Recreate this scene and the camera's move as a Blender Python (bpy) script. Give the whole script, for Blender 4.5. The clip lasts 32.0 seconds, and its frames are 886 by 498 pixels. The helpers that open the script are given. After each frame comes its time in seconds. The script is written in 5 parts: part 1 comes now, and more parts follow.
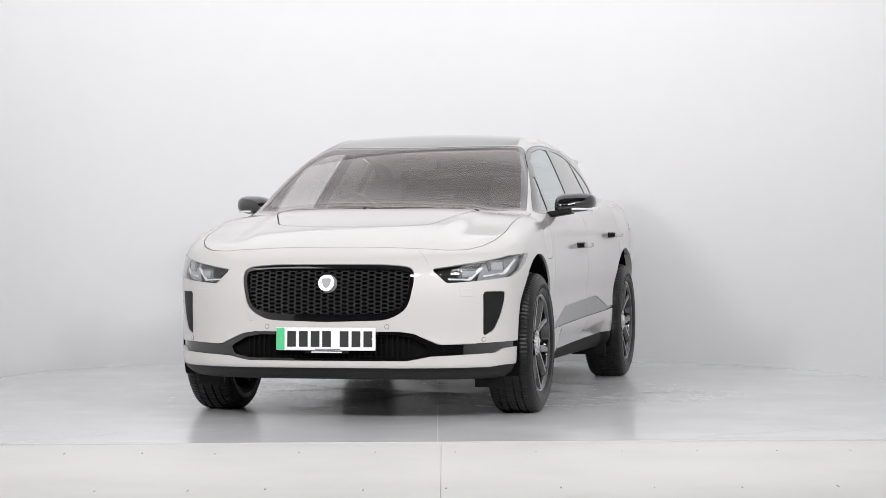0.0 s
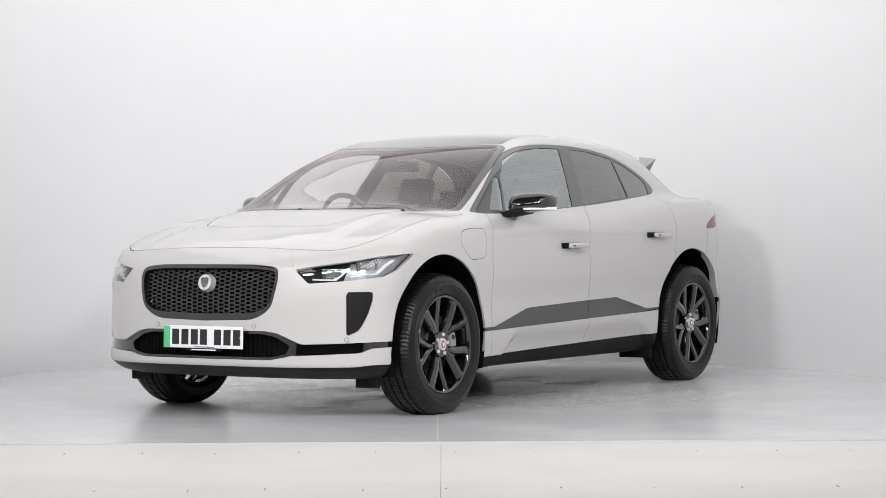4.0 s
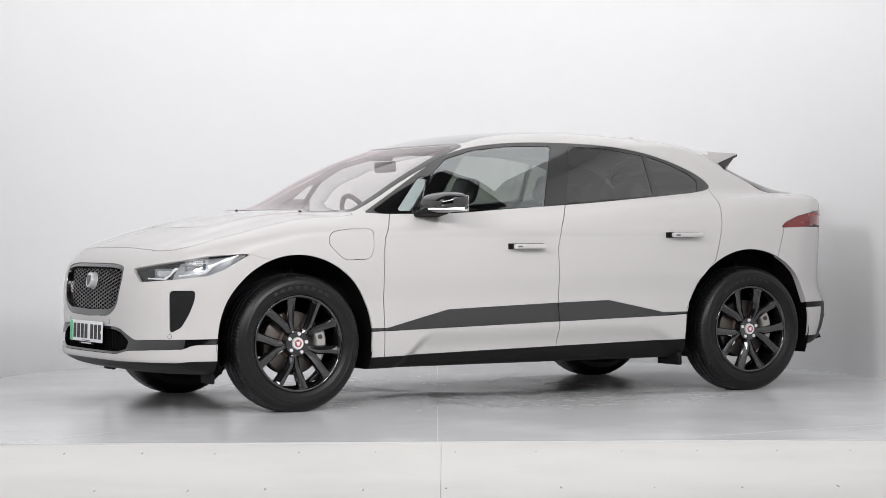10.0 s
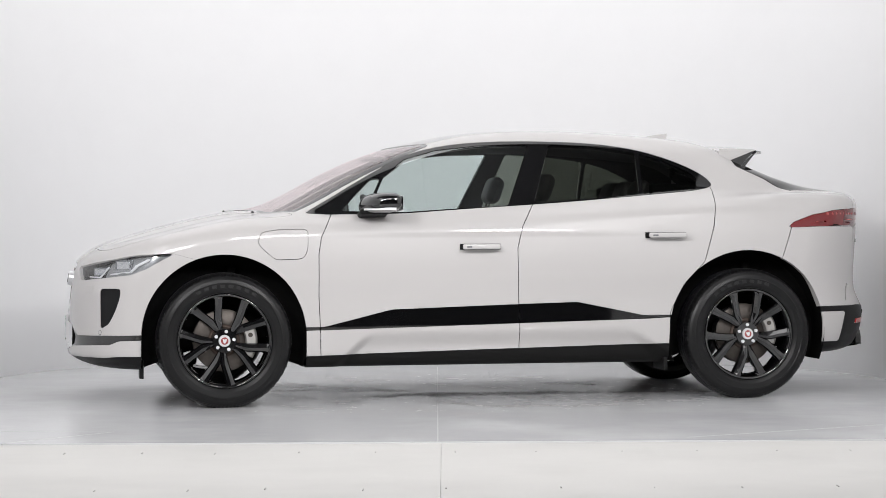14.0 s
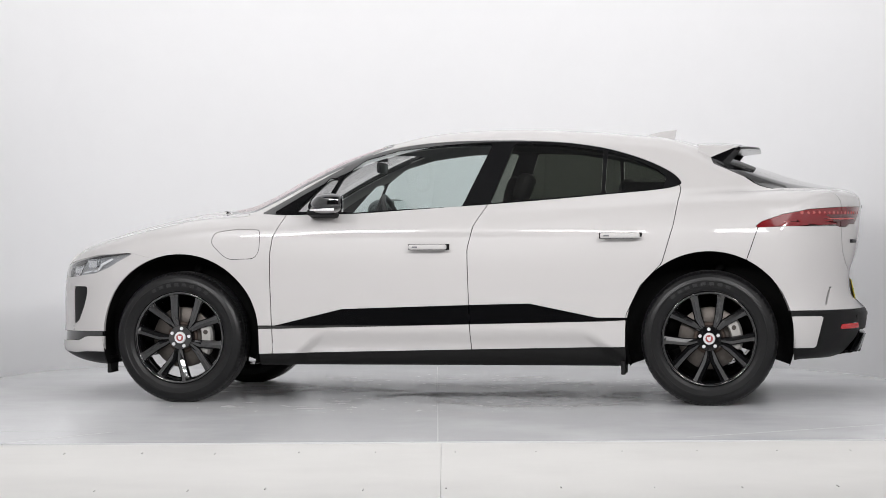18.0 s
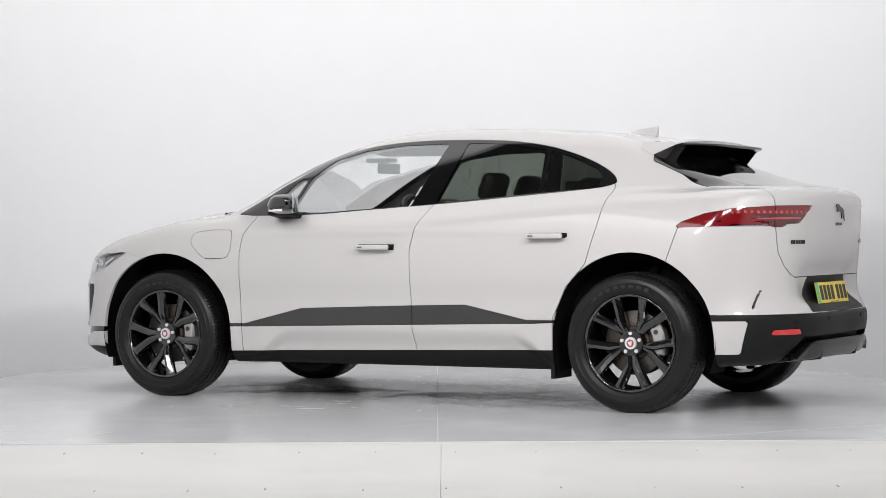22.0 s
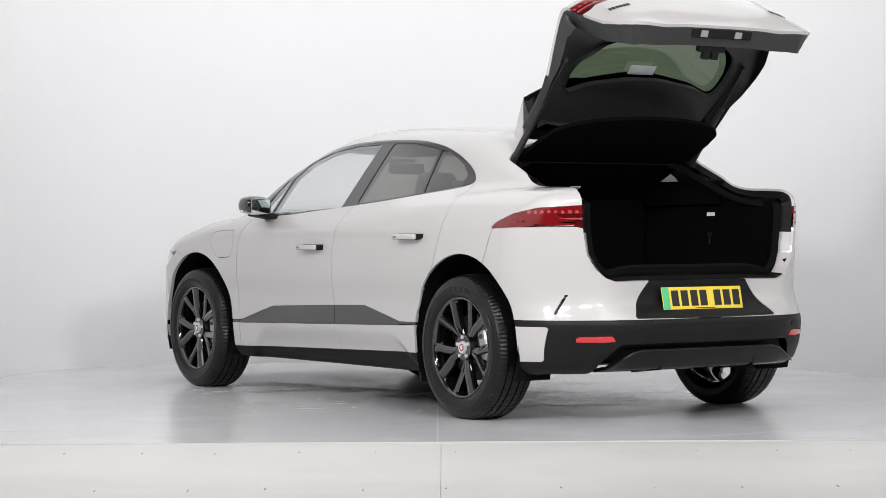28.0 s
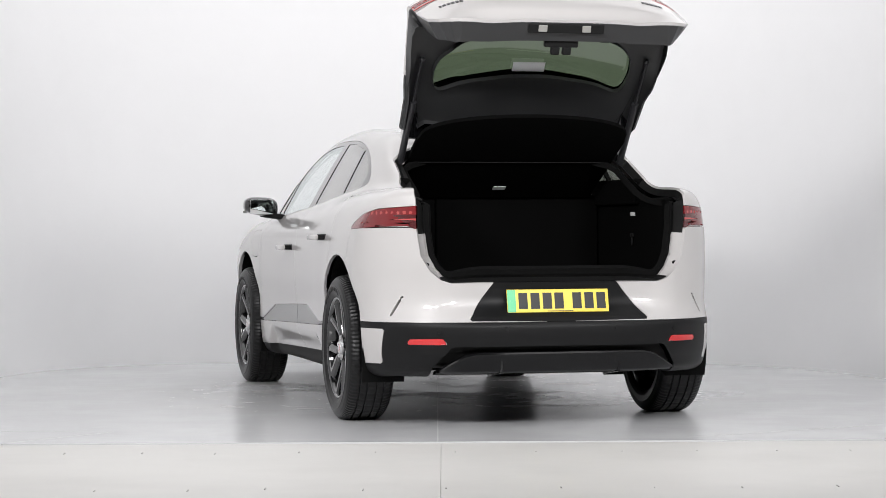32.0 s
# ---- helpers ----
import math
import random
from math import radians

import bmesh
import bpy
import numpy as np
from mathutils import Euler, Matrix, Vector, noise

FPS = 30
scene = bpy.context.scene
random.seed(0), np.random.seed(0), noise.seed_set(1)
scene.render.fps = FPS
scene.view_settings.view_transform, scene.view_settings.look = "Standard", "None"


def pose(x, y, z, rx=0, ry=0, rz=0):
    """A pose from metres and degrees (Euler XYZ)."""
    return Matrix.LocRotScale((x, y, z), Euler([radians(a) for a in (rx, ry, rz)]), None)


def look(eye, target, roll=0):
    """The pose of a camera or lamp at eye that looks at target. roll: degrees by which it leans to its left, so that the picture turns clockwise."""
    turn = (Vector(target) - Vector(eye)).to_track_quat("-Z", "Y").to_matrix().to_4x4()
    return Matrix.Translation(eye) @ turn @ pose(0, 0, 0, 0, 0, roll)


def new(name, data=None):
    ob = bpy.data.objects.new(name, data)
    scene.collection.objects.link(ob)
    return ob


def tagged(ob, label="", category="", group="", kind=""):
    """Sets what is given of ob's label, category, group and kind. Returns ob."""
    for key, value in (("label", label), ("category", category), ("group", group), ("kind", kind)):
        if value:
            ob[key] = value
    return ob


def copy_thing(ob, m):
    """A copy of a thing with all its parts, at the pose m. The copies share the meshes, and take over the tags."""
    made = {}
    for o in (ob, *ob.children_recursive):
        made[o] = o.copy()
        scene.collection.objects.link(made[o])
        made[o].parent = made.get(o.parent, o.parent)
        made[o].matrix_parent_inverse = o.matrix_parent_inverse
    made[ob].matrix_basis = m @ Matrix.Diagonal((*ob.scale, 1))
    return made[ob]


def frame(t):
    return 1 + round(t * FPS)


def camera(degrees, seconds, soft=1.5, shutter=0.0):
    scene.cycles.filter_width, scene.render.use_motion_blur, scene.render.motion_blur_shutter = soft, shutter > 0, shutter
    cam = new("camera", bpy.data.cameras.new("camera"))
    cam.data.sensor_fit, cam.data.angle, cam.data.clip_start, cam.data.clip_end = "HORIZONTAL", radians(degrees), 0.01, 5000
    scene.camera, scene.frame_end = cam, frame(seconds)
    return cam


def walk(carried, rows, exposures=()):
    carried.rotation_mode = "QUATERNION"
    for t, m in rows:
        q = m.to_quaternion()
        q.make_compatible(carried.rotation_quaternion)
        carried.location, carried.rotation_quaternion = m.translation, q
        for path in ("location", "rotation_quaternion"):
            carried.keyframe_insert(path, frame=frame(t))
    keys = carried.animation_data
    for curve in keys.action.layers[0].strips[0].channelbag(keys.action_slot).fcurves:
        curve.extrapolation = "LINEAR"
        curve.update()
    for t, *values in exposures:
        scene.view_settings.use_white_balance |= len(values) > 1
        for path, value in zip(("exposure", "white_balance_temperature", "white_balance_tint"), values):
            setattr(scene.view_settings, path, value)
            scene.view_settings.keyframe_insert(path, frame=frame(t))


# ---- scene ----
# ---- camera: a still tripod in front of the turntable stage ----
EYE = Vector((0.0731, -12.9956, 0.9562))
FORWARD = Vector((0.0, math.cos(radians(0.43)), -math.sin(radians(0.43))))
cam = camera(23.15, 32.0, soft=0.65)
walk(cam, [(0.0, look(EYE, EYE + FORWARD, -0.315)), (32.0, look(EYE, EYE + FORWARD, -0.315))])

# ---- world and lights: a dark hall, white booth lit by ceiling softboxes and added side fill ----
world = bpy.data.worlds.new("hall_air")
scene.world = world
world.use_nodes = True
world.node_tree.nodes["Background"].inputs[0].default_value = (0.9, 0.95, 1.0, 1)
world.node_tree.nodes["Background"].inputs[1].default_value = 0.02
scene.view_settings.exposure = -0.24


def softbox(x, y, z, w, d, watts, target, warm=(1.0, 0.99, 1.0)):
    data = bpy.data.lights.new("area_lamp", "AREA")
    data.shape, data.size, data.size_y, data.energy, data.color = "RECTANGLE", w, d, watts, warm
    ob = new("area_lamp", data)
    ob.matrix_world = look((x, y, z), target)
    return ob


# luminous ceiling over the stage
softbox(0.0, 0.75, 3.56, 5.4, 4.2, 72, (0.0, 0.75, 0))
# unseen fill added along either side, out to the opening, to brighten the walls
for lx in (-2.45, 2.45):
    softbox(lx * 0.96, -4.3, 3.56, 1.2, 3.0, 37, (lx * 0.96, -4.3, 0))
# a row of lamp heads on the truss before the booth opening
for lx in (-2.9, -1.0, 1.0, 2.9):
    lamp = softbox(lx, -7.2, 3.4, 1.0, 0.6, 64 if abs(lx) > 2 else 24, (-lx * (1.0 if abs(lx) > 2 else 0.6), 1.4 if abs(lx) > 2 else 2.2, 0.3))
    lamp.data.spread = radians(100)


# ---- materials ----
def mat(name, color, rough=0.5, metal=0.0, coat=0.0, grain=0.0, scale=40.0, bump=0.0, emit=0.0, spec=0.5, wear=0.0, wear_scale=2.0, coat_rough=0.03):
    m = bpy.data.materials.new(name)
    m.use_nodes = True
    t = m.node_tree
    p = t.nodes["Principled BSDF"]
    p.inputs["Base Color"].default_value = (*color, 1)
    p.inputs["Roughness"].default_value = rough
    p.inputs["Metallic"].default_value = metal
    p.inputs["Coat Weight"].default_value = coat
    p.inputs["Coat Roughness"].default_value = coat_rough
    p.inputs["Specular IOR Level"].default_value = spec
    if emit:
        p.inputs["Emission Color"].default_value = (*color, 1)
        p.inputs["Emission Strength"].default_value = emit
    if grain or bump or wear:
        co = t.nodes.new("ShaderNodeTexCoord")
        n1 = t.nodes.new("ShaderNodeTexNoise")
        n1.inputs["Scale"].default_value, n1.inputs["Detail"].default_value = scale, 5
        t.links.new(co.outputs["Object"], n1.inputs["Vector"])
        n2 = t.nodes.new("ShaderNodeTexNoise")
        n2.inputs["Scale"].default_value, n2.inputs["Detail"].default_value = wear_scale, 6
        t.links.new(co.outputs["Object"], n2.inputs["Vector"])
        mx = t.nodes.new("ShaderNodeMix")
        mx.data_type = "RGBA"
        mx.inputs["A"].default_value = (*[c * (1 - grain) for c in color], 1)
        mx.inputs["B"].default_value = (*[min(1, c * (1 + grain)) for c in color], 1)
        t.links.new(n1.outputs["Fac"], mx.inputs["Factor"])
        mw = t.nodes.new("ShaderNodeMix")
        mw.data_type = "RGBA"
        ramp = t.nodes.new("ShaderNodeMapRange")
        ramp.inputs["From Min"].default_value, ramp.inputs["From Max"].default_value = 0.48, 0.72
        ramp.inputs["To Max"].default_value = wear
        t.links.new(n2.outputs["Fac"], ramp.inputs["Value"])
        t.links.new(ramp.outputs["Result"], mw.inputs["Factor"])
        t.links.new(mx.outputs["Result"], mw.inputs["A"])
        mw.inputs["B"].default_value = (*[c * 0.6 for c in color], 1)
        t.links.new(mw.outputs["Result"], p.inputs["Base Color"])
        if bump:
            b = t.nodes.new("ShaderNodeBump")
            b.inputs["Strength"].default_value, b.inputs["Distance"].default_value = bump, 0.002
            t.links.new(n1.outputs["Fac"], b.inputs["Height"])
            t.links.new(b.outputs["Normal"], p.inputs["Normal"])
        if wear:
            rr = t.nodes.new("ShaderNodeMapRange")
            rr.inputs["To Min"].default_value, rr.inputs["To Max"].default_value = rough * 0.85, min(1, rough * 1.25)
            t.links.new(n2.outputs["Fac"], rr.inputs["Value"])
            t.links.new(rr.outputs["Result"], p.inputs["Roughness"])
    return m


def glass(name, tint, rough=0.0, ior=1.52, sheen=(1, 1, 1), power=3.2):
    m = bpy.data.materials.new(name)
    m.use_nodes = True
    t = m.node_tree
    t.nodes.remove(t.nodes["Principled BSDF"])
    out = t.nodes["Material Output"]
    tr = t.nodes.new("ShaderNodeBsdfTransparent")
    tr.inputs[0].default_value = (*tint, 1)
    gl = t.nodes.new("ShaderNodeBsdfGlossy")
    gl.inputs["Color"].default_value = (*sheen, 1)
    gl.inputs["Roughness"].default_value = rough
    # gloss grows towards grazing angles, alike from both sides of the sheet
    lw = t.nodes.new("ShaderNodeLayerWeight")
    lw.inputs["Blend"].default_value = 0.5
    pw = t.nodes.new("ShaderNodeMath")
    pw.operation = "POWER"
    pw.inputs[1].default_value = power
    t.links.new(lw.outputs["Facing"], pw.inputs[0])
    f0 = 1.9 * ((ior - 1) / (ior + 1)) ** 2
    fr = t.nodes.new("ShaderNodeMath")
    fr.operation = "MULTIPLY_ADD"
    fr.inputs[1].default_value, fr.inputs[2].default_value = 1 - f0, f0
    t.links.new(pw.outputs[0], fr.inputs[0])
    mx = t.nodes.new("ShaderNodeMixShader")
    t.links.new(fr.outputs[0], mx.inputs[0])
    t.links.new(tr.outputs[0], mx.inputs[1])
    t.links.new(gl.outputs[0], mx.inputs[2])
    t.links.new(mx.outputs[0], out.inputs[0])
    return m


PAINT = mat("warm_white_paint", (0.50, 0.485, 0.478), 0.4, 0.0, 1.0, grain=0.015, scale=900, coat_rough=0.03)
GLOSS = mat("gloss_black", (0.004, 0.004, 0.0045), 0.06, spec=0.8, coat=0.7)
SILVERPAINT = mat("bare_aluminium", (0.40, 0.39, 0.37), 0.4, 0.6, grain=0.1, scale=60)
SATIN = mat("dark_grey_plastic", (0.0065, 0.0066, 0.007), 0.48, spec=0.22, grain=0.15, scale=300, bump=0.1)
INNERTRIM = mat("inner_trim_plastic", (0.024, 0.0243, 0.0252), 0.42, grain=0.15, scale=300, bump=0.1)
REFLECT = mat("red_reflector", (0.55, 0.015, 0.018), 0.15, coat=1.0)
STRUT = mat("satin_black_metal", (0.022, 0.022, 0.024), 0.35, spec=0.5)
BLACK = mat("black_plastic", (0.006, 0.006, 0.006), 0.6, spec=0.2, grain=0.2, scale=200)
LINER = mat("arch_felt", (0.006, 0.006, 0.006), 0.95, spec=0.05, grain=0.3, scale=120, bump=0.4)
RUBBER = mat("tyre_rubber", (0.0045, 0.0045, 0.0048), 0.36, spec=0.32, grain=0.2, scale=80, bump=0.15, wear=0.3, wear_scale=9)
SIDEMARK = mat("worn_sidewall_mark", (0.011, 0.011, 0.0115), 0.7, grain=0.2, scale=150)
RIMBLK = mat("gloss_black_alloy", (0.004, 0.004, 0.0045), 0.10, coat=0.7, spec=0.8, coat_rough=0.05)
STEEL = mat("brake_steel", (0.09, 0.08, 0.072), 0.42, 0.9, grain=0.2, scale=60, wear=0.4, wear_scale=14)
RUST = mat("rusty_disc_hat", (0.07, 0.05, 0.04), 0.6, 0.5, grain=0.3, scale=50, wear=0.4, wear_scale=20)
VALANCE = mat("piano_black", (0.004, 0.004, 0.0045), 0.14, spec=0.3)
DARKCHROME = mat("dark_chrome", (0.06, 0.06, 0.065), 0.2, 1.0)
REDLENS = mat("red_lens", (0.16, 0.006, 0.009), 0.10, coat=0.6)
REDDARK = mat("dark_red_lens", (0.075, 0.004, 0.006), 0.1, coat=1.0)
PINKLENS = mat("pale_light_guide", (0.42, 0.075, 0.07), 0.15, coat=1.0)
SILVER = mat("lamp_reflector", (0.62, 0.63, 0.65), 0.22, 0.85)
LAMPGREY = mat("lamp_bezel", (0.30, 0.305, 0.32), 0.3, 0.4, coat=0.5)
REDBADGE = mat("red_enamel", (0.34, 0.09, 0.09), 0.25, coat=1.0)
WHITE = mat("white_lens", (0.8, 0.8, 0.8), 0.2)
PLATEW = mat("white_reflective_plate", (0.78, 0.79, 0.80), 0.35, grain=0.03, scale=300)
PLATEY = mat("yellow_reflective_plate", (0.80, 0.60, 0.05), 0.35, grain=0.03, scale=300)
GREEN = mat("green_plate_band", (0.08, 0.50, 0.22), 0.35)
INKBLK = mat("plate_ink", (0.012, 0.012, 0.012), 0.5)
CLEAR = glass("clear_glass", (0.93, 0.94, 0.94), ior=1.45)
SIDEGLASS = glass("green_side_glass", (0.93, 1.0, 0.985), ior=2.12, sheen=(0.95, 1.0, 1.0))
PRIVACY = glass("privacy_glass", (0.19, 0.205, 0.18), ior=1.62)
REARGLASS = glass("rear_glass", (0.09, 0.12, 0.075))
SCREEN = glass("windscreen_glass", (0.90, 0.845, 0.85), ior=1.50, sheen=(1.0, 0.93, 0.935), power=4.8)
CABIN = mat("dark_cabin_trim", (0.035, 0.029, 0.029), 0.7, grain=0.2, scale=150, bump=0.2)
LEATHER = mat("black_leather", (0.028, 0.026, 0.026), 0.5, grain=0.2, scale=220, bump=0.3)
HEADLINER = mat("grey_headliner", (0.20, 0.195, 0.19), 0.95, grain=0.1, scale=300)
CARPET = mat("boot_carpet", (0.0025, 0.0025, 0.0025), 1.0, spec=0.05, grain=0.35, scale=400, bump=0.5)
MIRRORGLASS = mat("mirror_glass", (0.85, 0.88, 0.88), 0.02, 1.0)
WALLMAT = mat("white_booth_paint", (0.90, 0.90, 0.905), 0.75, grain=0.012, scale=6, wear=0.03, wear_scale=0.7)
CEILMAT = mat("white_ceiling_paint", (0.85, 0.85, 0.855), 0.8, grain=0.02, scale=5)
HALLMAT = mat("dark_hall_wall", (0.12, 0.12, 0.122), 0.9, grain=0.2, scale=3)


# ---- mesh tools ----
def mesh_object(name, v, faces, material, parent=None, normals=None, origin=(0, 0, 0), label="", smooth=True):
    me = bpy.data.meshes.new(name)
    v = np.asarray(v, float) - np.asarray(origin, float)
    me.from_pydata(v.tolist(), [], [tuple(f) for f in faces])
    me.materials.append(material)
    if smooth:
        me.polygons.foreach_set("use_smooth", [True] * len(me.polygons))
    if normals is not None:
        me.normals_split_custom_set_from_vertices(np.asarray(normals).tolist())
    ob = new(name, me)
    if parent:
        ob.parent = parent
    if label:
        tagged(ob, label)
    return ob


def part(name, bm, material, parent=None, label="", smooth=False, origin=None):
    me = bpy.data.meshes.new(name)
    if origin is not None:
        bmesh.ops.translate(bm, verts=bm.verts, vec=-Vector(origin))
    bm.to_mesh(me)
    bm.free()
    me.materials.append(material)
    if smooth:
        me.polygons.foreach_set("use_smooth", [True] * len(me.polygons))
        me.set_sharp_from_angle(angle=radians(35))
    ob = new(name, me)
    if parent:
        ob.parent = parent
    if label:
        tagged(ob, label)
    return ob


def box(bm, x0, x1, y0, y1, z0, z1, bevel=0.0, m=None):
    r = bmesh.ops.create_cube(bm, size=1)
    vs = r["verts"]
    bmesh.ops.transform(bm, matrix=Matrix.LocRotScale(((x0 + x1) / 2, (y0 + y1) / 2, (z0 + z1) / 2), None, (x1 - x0, y1 - y0, z1 - z0)), verts=vs)
    if bevel:
        es = list({e for v in vs for e in v.link_edges})
        r = bmesh.ops.bevel(bm, geom=es, offset=bevel, segments=3, profile=0.5, affect="EDGES")
        vs = list({v for f in r["faces"] for v in f.verts} | {v for v in vs if v.is_valid})
    if m is not None:
        bmesh.ops.transform(bm, matrix=m, verts=vs)
    return vs


def tube(bm, p, q, r0, r1=None, n=14):
    p, q = Vector(p), Vector(q)
    d = q - p
    r = bmesh.ops.create_cone(bm, cap_ends=True, segments=n, radius1=r0, radius2=r0 if r1 is None else r1, depth=d.length)
    bmesh.ops.transform(bm, matrix=Matrix.Translation((p + q) / 2) @ d.to_track_quat("Z", "Y").to_matrix().to_4x4(), verts=r["verts"])
    return r["verts"]


def prism(bm, outline, depth, place):
    """An outline in the plane, extruded by depth along its normal, put at place."""
    a = [bm.verts.new(place @ Vector((x, y, 0))) for x, y in outline]
    b = [bm.verts.new(place @ Vector((x, y, depth))) for x, y in outline]
    n = len(a)
    bm.faces.new(a[::-1]), bm.faces.new(b)
    for i in range(n):
        bm.faces.new((a[i], a[(i + 1) % n], b[(i + 1) % n], b[i]))
    return a + b


def lathe(profile, n, axis_y=True):
    """Vertices and faces of a profile (radius, across) turned about the y axis."""
    v, f = [], []
    m = len(profile)
    for i in range(n):
        c, s = math.cos(2 * math.pi * i / n), math.sin(2 * math.pi * i / n)
        v += [(r * c, y, r * s) for r, y in profile]
        f += [(i * m + j, i * m + j + 1, (i + 1) % n * m + j + 1, (i + 1) % n * m + j) for j in range(m - 1)]
    return v, f


def curve(xs, ys):
    """A smooth curve through the given heights."""
    xs, ys = np.asarray(xs, float), np.asarray(ys, float)
    h, d = np.diff(xs), np.diff(ys) / np.diff(xs)
    s = np.empty(len(xs))
    s[1:-1] = (d[:-1] * h[1:] + d[1:] * h[:-1]) / (h[1:] + h[:-1])
    s[1:-1] = np.where(d[:-1] * d[1:] <= 0, s[1:-1] * 0.35, s[1:-1])
    s[0], s[-1] = d[0], d[-1]

    def at(x):
        i = np.clip(np.searchsorted(xs, x) - 1, 0, len(h) - 1)
        u = (x - xs[i]) / h[i]
        q = np.clip(u, 0, 1)
        val = ys[i] * (1 + 2 * q) * (1 - q) ** 2 + s[i] * h[i] * q * (1 - q) ** 2 + ys[i + 1] * q * q * (3 - 2 * q) + s[i + 1] * h[i] * q * q * (q - 1)
        return val + (u - q) * h[i] * np.where(u < 0, s[i], s[i + 1])
    return at


def rounded(points, corner=0.02, n=4):
    """A closed outline with its corners rounded by about that radius."""
    out = []
    k = len(points)
    for i in range(k):
        p, a, b = Vector(points[i]), Vector(points[i - 1]), Vector(points[(i + 1) % k])
        la, lb = (a - p).length, (b - p).length
        ra, rb = min(corner, la * 0.45), min(corner, lb * 0.45)
        s, e = p + (a - p) * ra / la, p + (b - p) * rb / lb
        for j in range(n + 1):
            u = j / n
            out.append(tuple(s * (1 - u) ** 2 + p * 2 * u * (1 - u) + e * u * u))
    return out


def eased(points, keep=(), turns=3):
    """A closed outline with its corners cut again and again into a smooth bend, but for those to keep."""
    pts = [(Vector(p), i in keep) for i, p in enumerate(points)]
    for _ in range(turns):
        out = []
        for i, (p, fixed) in enumerate(pts):
            if fixed:
                out.append((p, True))
            else:
                out += [(p.lerp(pts[i - 1][0], 0.25), False), (p.lerp(pts[(i + 1) % len(pts)][0], 0.25), False)]
        pts = out
    return [tuple(p) for p, _ in pts]


def inside(outline):
    """The distance into a closed outline in a plane: positive within it."""
    pts = np.asarray(outline, float)

    def at(x, z):
        best = np.full(np.shape(x), 1e9)
        odd = np.zeros(np.shape(x), bool)
        for (ax, az), (bx, bz) in zip(pts, np.roll(pts, -1, 0)):
            ex, ez = bx - ax, bz - az
            u = np.clip(((x - ax) * ex + (z - az) * ez) / (ex * ex + ez * ez + 1e-12), 0, 1)
            best = np.minimum(best, (x - ax - u * ex) ** 2 + (z - az - u * ez) ** 2)
            odd ^= ((az > z) != (bz > z)) & (x < ex * (z - az) / (ez if abs(ez) > 1e-12 else 1e-12) + ax)
        return np.where(odd, 1, -1) * np.sqrt(best)
    return at


def smax(a, b, k):
    h = np.maximum(k - np.abs(a - b), 0) / k
    return np.maximum(a, b) + h * h * k / 4


def smin(a, b, k):
    return -smax(-a, -b, k)


def step(x, a, b):
    u = np.clip((x - a) / (b - a), 0, 1)
    return u * u * (3 - 2 * u)


